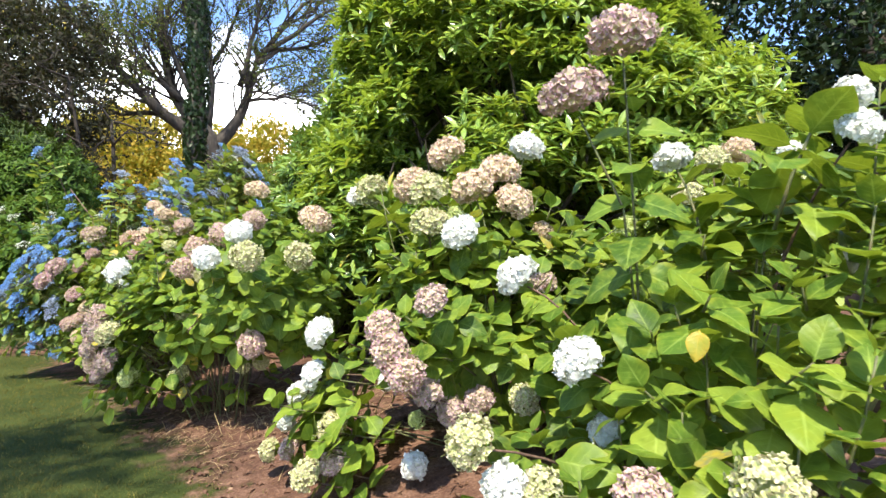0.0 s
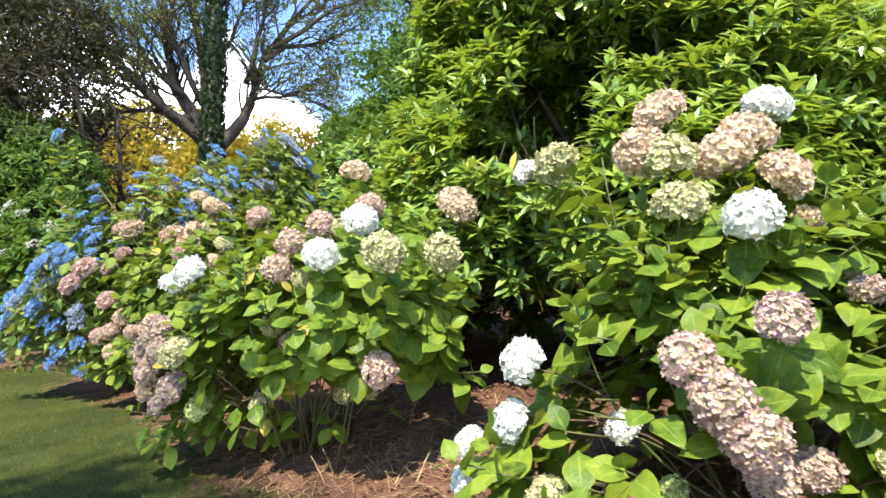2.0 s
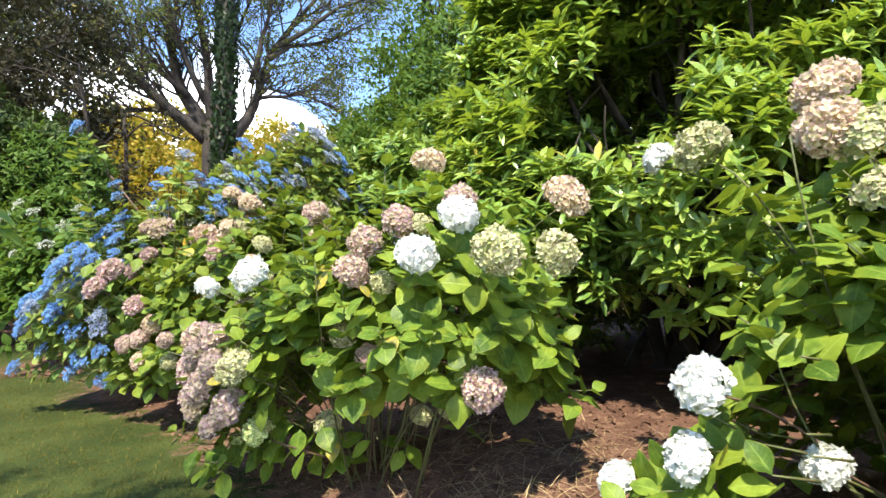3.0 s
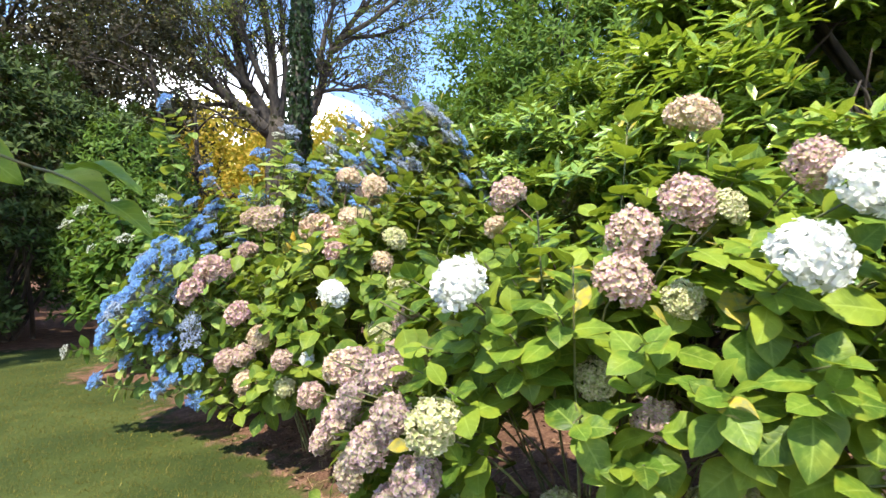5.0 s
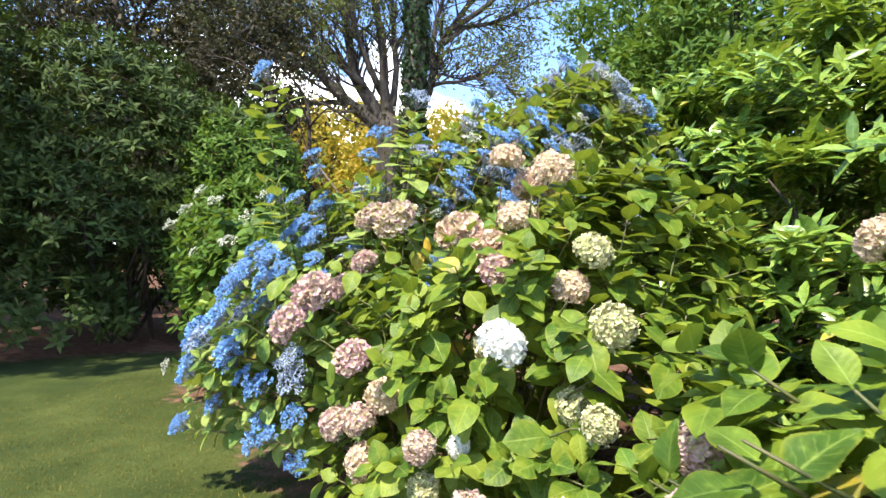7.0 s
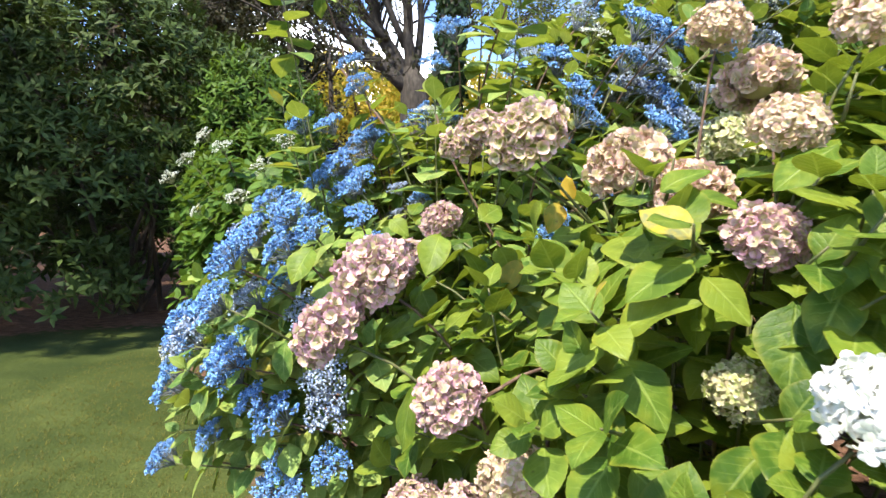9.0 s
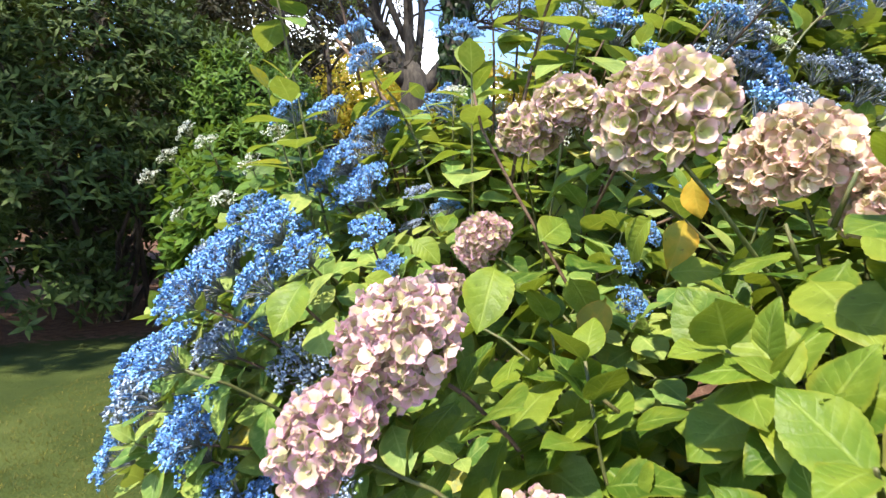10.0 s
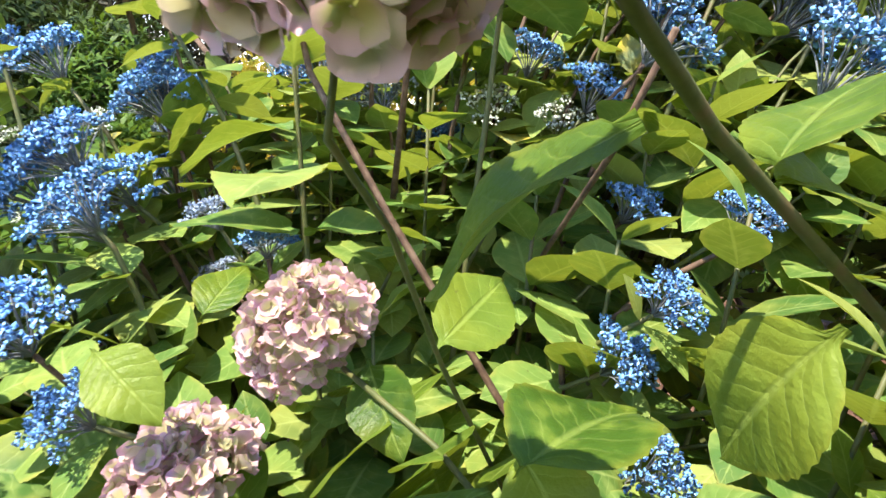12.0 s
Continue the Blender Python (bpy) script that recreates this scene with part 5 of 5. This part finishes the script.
def make_oak():
    g = np.random.default_rng(31)
    root = tagged(new("spreading_tree"), "old spreading tree with many dark limbs and thin autumn leaves", "tree")
    fx, fy = -12.75, 30.55
    org = np.array([fx, fy, float(height(fx, fy))])
    root.location = org
    rt, dp = np.array([0.922, 0.386, 0]), np.array([-0.386, 0.922, 0])

    def at(u, w, d=0.0):
        return np.array([fx, fy, 0]) + rt * u + dp * d + np.array([0, 0, w])

    trunk = tube([at(0.1, -0.6), at(0.1, 2.0), at(0.1, 4.5), at(0.1, 6.6), at(0.0, 7.7), at(-0.2, 8.4)], (0.95, 0.78, 0.70, 0.68, 0.6, 0.3), 12)
    child("trunk", mesh_of("trunk", (trunk[0] - org, trunk[1], trunk[2]), BARK), root)
    wood, tips = [], []
    # reach of each limb across and up, then its lean and its girth at the foot
    left = [([(0.0, 7.2), (-1.0, 9.1), (-1.8, 10.4), (-2.1, 12.2), (-2.4, 16.5)], 0.8, 0.36), ([(-0.1, 7.6), (-0.3, 9.6), (-0.4, 11.3), (-0.9, 14.2), (-1.3, 17.0)], -0.5, 0.27),
            ([(-0.2, 7.3), (-2.0, 8.7), (-3.4, 10.0), (-4.6, 11.2), (-7.4, 14.4)], -0.8, 0.30), ([(-0.9, 8.5), (-2.7, 8.8), (-4.0, 8.6), (-5.4, 9.2)], 0.3, 0.15),
            ([(-1.2, 9.6), (-2.6, 10.9), (-3.6, 12.0), (-4.6, 15.0)], 1.2, 0.15), ([(-0.4, 9.3), (-1.4, 11.3), (-1.9, 12.6), (-1.5, 15.5)], -1.0, 0.16),
            ([(-3.4, 10.0), (-4.7, 10.7), (-6.4, 10.9), (-8.4, 11.8)], 0.4, 0.11), ([(-4.2, 10.8), (-5.7, 11.6), (-7.3, 12.4), (-9.4, 12.8)], -1.0, 0.10), ([(-2.0, 9.0), (-3.2, 9.2), (-4.6, 9.8), (-6.6, 9.8)], -1.5, 0.09)]
    right = [([(0.2, 7.0), (1.6, 8.8), (2.1, 10.1), (2.6, 12.2), (5.2, 16.0)], 0.4, 0.32), ([(0.1, 8.2), (0.3, 10.5), (0.1, 12.6), (-0.2, 16.0)], -0.4, 0.18), ([(2.6, 12.0), (3.7, 12.9), (5.2, 13.3), (8.0, 15.0)], 0.2, 0.15),
             ([(2.0, 9.8), (3.1, 10.0), (4.2, 10.2), (5.2, 9.8)], -0.5, 0.10), ([(1.9, 10.0), (2.7, 10.6), (3.8, 10.5), (5.4, 11.2)], 0.8, 0.09), ([(1.7, 10.6), (2.2, 12.9), (2.6, 14.4), (2.4, 17.0)], -0.6, 0.14),
             ([(2.8, 12.6), (4.6, 13.8), (6.2, 15.2), (8.6, 16.4)], -0.5, 0.15), ([(0.2, 11.5), (1.0, 13.0), (1.6, 15.0), (2.6, 17.5)], 1.0, 0.12)]
    for pts, dep, r in left + right:
        k = [at(u, w, dep * 2.0 * i / len(pts)) for i, (u, w) in enumerate(pts)]
        run = [bend(a, (a + b) / 2 + g.normal(0, 0.10, 3), b, 4)[:-1] for a, b in zip(k, k[1:])]
        pts = np.concatenate(run + [k[-1][None]])
        child("limb", mesh_of("limb", tube(pts - org, np.linspace(r * 1.15, r * 0.32, len(pts)), 8), BARK), root)
        for q in range(3, len(pts)):
            d = (pts[q] - pts[q - 1]) / np.linalg.norm(pts[q] - pts[q - 1])
            for _ in range(3):
                dd = d * 1.2 + g.normal(0, 0.55, 3) + np.array([0, 0, 0.2])
                grow(pts[q], dd, g.uniform(1.0, 1.9), r * 0.18 + 0.012, 2, g, wood, tips, 0.0, 0.45)
    w = join(wood)
    child("twig_growth", mesh_of("twig_growth", (w[0] - org, w[1], w[2]), BARK_DARK), root, kind="stuff")
    t = np.array(tips)
    u = (t - np.array([fx, fy, 0])) @ rt
    keep = g.random(len(t)) < np.clip(0.16 + 0.05 * np.abs(u - 0.5) + 0.05 * (t[:, 2] - 12), 0.06, 0.6)
    add_crown(root, org, t[keep], LEAF_OAK, 0.36, 3, 0.34, g)


def make_ivy_tree():
    """A straight stem in ivy, in front of the spreading tree."""
    x, y = -6.75, 15.4
    root = tagged(new("ivy_clad_tree"), "straight tall tree trunk thickly clad in dark ivy", "tree")
    root.location = (x, y, float(height(x, y)) - 0.05)
    stem = np.array([(0.012 * z, 0.008 * z, z) for z in np.linspace(0, 13, 12)])
    child("trunk", mesh_of("trunk", tube(stem, np.linspace(0.29, 0.12, 12), 11), BARK), root)
    gw = np.random.default_rng(33)
    wood, tips = [], []
    for q in stem[8:]:
        for _ in range(3):
            grow(q, gw.normal(0, 1, 3) + (0, 0, 0.6), gw.uniform(1.2, 2.0), 0.06, 2, gw, wood, tips, 0, 0.7)
    child("branchwork", mesh_of("branchwork", join(wood), BARK_DARK), root, kind="stuff")
    add_crown(root, np.zeros(3), tips, LEAF_OAK, 0.3, 2, 0.25, gw)
    g = np.random.default_rng(32)
    k = 5200
    zz = g.uniform(0.05, 10.5, k)
    lump = 0.035 * np.sin(zz * 2.3) + 0.03 * np.sin(zz * 5.1 + 1)
    a = g.uniform(0, 6.28, k)
    rad = 0.285 - 0.008 * zz + lump * np.cos(a + zz) + np.abs(g.normal(0, 0.035, k))
    n = np.stack([np.cos(a), np.sin(a), np.zeros(k)], 1)
    P = np.stack([0.012 * zz, 0.008 * zz, zz], 1) + n * rad[:, None]
    lf = grid_leaf(2, 2, 0.9, lambda q: 1 - 0.6 * q, fold=0.2, droop=0.3)
    out = n + g.normal(0, 0.3, (k, 3))
    vqu = scatter([(lf, frames(np.stack([g.normal(0, .5, k), g.normal(0, .5, k), -np.ones(k)], 1), out) * g.uniform(0.06, 0.12, k)[:, None, None], P)])
    child("ivy", mesh_of("ivy", vqu, LEAF_IVY_SHADE), root, "dark green ivy leaves", kind="stuff")


make_oak()
make_ivy_tree()


def make_tree(name, label, foot, stems, crowns, bark, leaf, size, dens, seed, cat="tree", group=""):
    """stems: (foot offset, top, radius); crowns: ellipsoids filled with leaf clumps."""
    g = np.random.default_rng(seed)
    root = tagged(new(name), label, cat, group)
    org = np.array([foot[0], foot[1], float(height(foot[0], foot[1])) - 0.05])
    root.location = org
    wood, tips = [], []
    for off, top, r in stems:
        a, b = org + np.array([*off, 0]), org + np.array(top)
        pts = bend(a, (a + b) / 2 + g.normal(0, 0.06, 3) * np.linalg.norm(b - a), b, 9)
        child("trunk", mesh_of("trunk", tube(pts - org, np.linspace(r, r * 0.4, 9), 9), bark), root)
        for q in range(3, 9):
            for _ in range(2):
                grow(pts[q], g.normal(0, 1, 3) + (0, 0, 0.5), g.uniform(0.12, 0.2) * np.linalg.norm(b - a), r * 0.35, 2, g, wood, tips, 0, 0.7)
    w = join(wood)
    child("branchwork", mesh_of("branchwork", (w[0] - org, w[1], w[2]), bark), root, kind="stuff")
    P = [np.array(tips)]
    for c, r in crowns:
        r = np.array(r)
        n = int(dens * (r[0] * r[1] * r[2]) ** (2 / 3))
        d = g.normal(0, 1, (n, 3))
        d /= np.linalg.norm(d, axis=1, keepdims=True)
        p = np.array(c) + d * r * (g.uniform(0.35, 1.0, (n, 1)) ** 0.5)
        h = hull_noise(p, 2.2 / r.max() * 2.4, seed)
        P.append(org * (1, 1, 0) + p[h > -0.55 + g.normal(0, 0.25, n)])
    t = np.concatenate(P)
    add_crown(root, org, t, leaf, size, 1, size * 0.3, g)
    return root


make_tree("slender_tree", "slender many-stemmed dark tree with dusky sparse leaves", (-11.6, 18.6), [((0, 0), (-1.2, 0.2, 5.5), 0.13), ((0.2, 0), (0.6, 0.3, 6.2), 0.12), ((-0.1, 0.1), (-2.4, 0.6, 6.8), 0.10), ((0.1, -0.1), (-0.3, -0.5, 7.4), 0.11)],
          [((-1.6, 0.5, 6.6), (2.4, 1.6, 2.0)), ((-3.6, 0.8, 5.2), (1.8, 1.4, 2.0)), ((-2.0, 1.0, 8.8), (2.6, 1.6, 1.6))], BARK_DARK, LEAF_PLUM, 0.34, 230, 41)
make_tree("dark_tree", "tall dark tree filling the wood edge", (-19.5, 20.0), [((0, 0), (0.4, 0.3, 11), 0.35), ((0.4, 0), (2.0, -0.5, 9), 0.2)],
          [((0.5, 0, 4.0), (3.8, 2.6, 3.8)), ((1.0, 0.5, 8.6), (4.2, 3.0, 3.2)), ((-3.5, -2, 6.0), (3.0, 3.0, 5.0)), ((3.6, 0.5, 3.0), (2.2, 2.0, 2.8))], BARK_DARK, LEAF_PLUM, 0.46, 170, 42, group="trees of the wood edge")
make_tree("dark_tree", "tall dark broadleaf tree beside the lawn", (-19.0, 12.5), [((0, 0), (0.2, 0.2, 10), 0.3)],
          [((0.5, 0.5, 4.0), (3.0, 2.8, 3.8)), ((0.5, 0, 8.5), (3.4, 3.2, 3.2))], BARK_DARK, LEAF_DARK, 0.5, 120, 43, group="trees of the wood edge")
# borrows the near-black ivy leaf, so its deep shade is painted in
make_tree("dark_tree", "spreading tree behind the rhododendron, its leaves coloured near black for shade", (8.6, 12.4), [((0, 0), (0.3, 0, 9), 0.26), ((0.9, 0.6), (1.4, 0.6, 8), 0.16), ((-2.2, 0.8), (-2.6, 0.8, 8.5), 0.15)],
          [((0, 0, 6.8), (4.4, 2.4, 2.6)), ((-2.5, 1.5, 3.4), (3.0, 1.6, 3.0)), ((3.0, 1.2, 3.2), (3.2, 1.8, 3.0)), ((0.5, 2.6, 2.0), (4.5, 1.5, 2.4))], BARK_DARK, LEAF_IVY_SHADE, 0.42, 260, 44, group="trees of the wood edge")
make_tree("green_tree", "tall green tree with a dense dark crown", (-1.2, 20.5), [((0, 0), (0.2, 0.2, 9.5), 0.3)],
          [((0, 0, 4.6), (3.2, 2.4, 4.2)), ((0.8, 0.5, 8.4), (3.8, 2.2, 3.2)), ((-2.4, 0.5, 4.6), (1.8, 1.8, 2.2))], BARK_DARK, LEAF_COOL, 0.44, 190, 45, group="trees of the wood edge")
make_tree("golden_tree", "round tree in golden autumn leaf", (-21.0, 42.5), [((0, 0), (0, 0, 7.5), 0.3)],
          [((0, 0, 7.0), (5.6, 3.6, 6.0)), ((4.5, -1.0, 5.4), (3.8, 3.0, 5.0)), ((-4.5, 1, 8.0), (4.6, 2.6, 5.0))], BARK_DARK, LEAF_GOLD, 0.75, 130, 46)
make_tree("golden_tree", "yellow-green shrubby tree in autumn colour", (-12.4, 40.0), [((0, 0), (0, 0, 5.5), 0.25)],
          [((0, 0, 6.0), (3.8, 3.0, 5.2)), ((-4.0, 0.0, 5.0), (3.6, 2.6, 5.0)), ((4.0, 0.5, 6.0), (3.0, 2.4, 4.8))], BARK_DARK, LEAF_GOLD, 0.7, 130, 47)


# added out of view: its crown only throws dappled shade on the lawn
make_tree("shade_tree", "unseen broadleaf tree added so that its high branches dapple the lawn", (-7.0, -3.6), [((0, 0), (1.0, 1.4, 6.2), 0.22), ((0.1, 0), (2.6, 3.0, 6.9), 0.12)],
          [((2.72, 3.5, 7.0), (1.75, 0.72, 0.5)), ((1.5, 4.0, 6.8), (1.5, 1.0, 0.5)), ((0.4, 0.8, 7.0), (1.8, 1.4, 1.2))], BARK_DARK, LEAF_OAK, 0.34, 300, 48)


def make_far_wood():
    g = np.random.default_rng(61)
    k = 4000
    a = np.radians(g.uniform(-75, 62, k))
    d = g.uniform(52, 66, k)
    x, y = -3 + np.sin(a) * d, 6 + np.cos(a) * d
    top = 9.0 + 3.5 * np.sin(a * 9 + 1) + 2.0 * np.sin(a * 23) + 3.5 * smooth(np.abs(np.degrees(a) + 18), 8, 24)
    z = height(x, y) + top * g.random(k) ** 0.7
    P = np.stack([x, y, z], 1)
    R = frames(g.normal(0, 1, (k, 3)), g.normal(0, 1, (k, 3))) * g.uniform(2.0, 3.6, k)[:, None, None]
    v = np.arange(k) % 3
    tagged(new("far_wood", mesh_of("far_wood", scatter([(LEAF_CLUMP[i], R[v == i], P[v == i]) for i in range(3)]), LEAF_OAK)), "distant belt of green woodland", "woodland", kind="stuff")


make_far_wood()


# ---- the sapling whose twig hangs over the lawn ----
def make_sapling():
    g = np.random.default_rng(71)
    root = tagged(new("sapling"), "thin sapling with a leafy twig reaching over the lawn", "sapling")
    org = np.array([-5.1, 2.7, float(height(-5.1, 2.7)) - 0.02])
    root.location = org
    top = np.array([-4.9, 2.8, 2.0])
    child("trunk", mesh_of("trunk", tube(bend(org, (-5.15, 2.7, 1.2), top, 8) - org, np.linspace(0.018, 0.008, 8), 7), STEM_WOOD), root)
    node = (-3.20, 3.48, 1.591)
    bends = [bend(top, (-4.1, 3.25, 1.95), node, 10), bend(node, (-3.13, 3.48, 1.580), (-3.065, 3.475, 1.532), 5)]
    for pts, r0, r1 in ((bends[0], 0.006, 0.003), (bends[1], 0.003, 0.0018)):
        child("branch", mesh_of("branch", tube(pts - org, np.linspace(r0, r1, len(pts)), 6), STEM_GREEN), root)
    me = [leaf_mesh(LEAF, i) for i in range(4)]
    hang = [((-3.14, 3.475, 1.592), (-2.968, 3.428, 1.588), (0.10, -0.10, 0.99), 0.55), ((-3.065, 3.475, 1.532), (-2.962, 3.445, 1.496), (0.45, -0.55, 0.70), 0.60), ((-3.19, 3.50, 1.590), (-3.050, 3.46, 1.555), (0.35, -0.55, 0.76), 0.80),
            ((-3.36, 3.45, 1.66), (-3.24, 3.50, 1.585), (-0.3, -0.75, 0.6), 0.8), ((-3.55, 3.40, 1.74), (-3.47, 3.50, 1.65), (0.3, -0.7, 0.6), 0.8)]
    for i, (p0, p1, nrm, slim) in enumerate(hang):
        ax = np.array(p1) - np.array(p0)
        R = frames(ax[None], np.array([nrm]))[0] * np.linalg.norm(ax) * np.array([slim, 1, 1])
        ob = new("leaf", me[(1, 1, 1, 3, 1)[i]])
        ob.parent = root
        m = np.eye(4)
        m[:3, :3], m[:3, 3] = R, np.array(p0) - org
        ob.matrix_local = Matrix(m.tolist())


make_sapling()


def yellowed(root, p0, p1, nrm):
    """A yellowed leaf still on its shoot."""
    ax = np.array(p1) - np.array(p0)
    m = np.eye(4)
    m[:3, :3] = frames(ax[None], np.array([nrm], float))[0] * np.linalg.norm(ax)
    m[:3, 3] = np.array(p0) - np.array(root.location)
    ob = child("leaf", YELLOW_MESH, root, "yellowed leaf with brown edges")
    ob.matrix_local = Matrix(m.tolist())


YELLOW_MESH = mesh_of("leaf", LEAVES_FINE[1], YELLOW_LEAF)
for p0, p1, nrm in (((-3.89, 6.80, 1.55), (-3.91, 6.76, 1.46), (0.3, -0.8, 0.5)), ((-3.875, 6.85, 1.63), (-3.865, 6.83, 1.55), (-0.5, -0.7, 0.4)),
                    ((-4.03, 7.0, 1.36), (-4.08, 6.95, 1.26), (-0.2, -0.9, 0.4)), ((-3.62, 6.62, 1.12), (-3.66, 6.55, 1.04), (0.2, -0.8, 0.5))):
    yellowed(BUSH_D, p0, p1, nrm)
yellowed(BUSH_A, (0.71, 1.51, 1.29), (0.68, 1.47, 1.22), (-0.3, -0.7, 0.6))


def make_fallen_leaf():
    x, y = -0.93, 4.86
    ob = new("fallen_leaf", mesh_of("fallen_leaf", grid_leaf(8, 4, 0.62, ovate, fold=0.2, droop=0.08, wave=0.03), YELLOW_LEAF))
    ob.matrix_world = pose(x, y, float(height(x, y)) + 0.012, 6, 4, 70) @ Matrix.Diagonal((0.12, 0.12, 0.12, 1))
    tagged(ob, "single pale yellow fallen leaf lying on the soil", "leaf")


make_fallen_leaf()
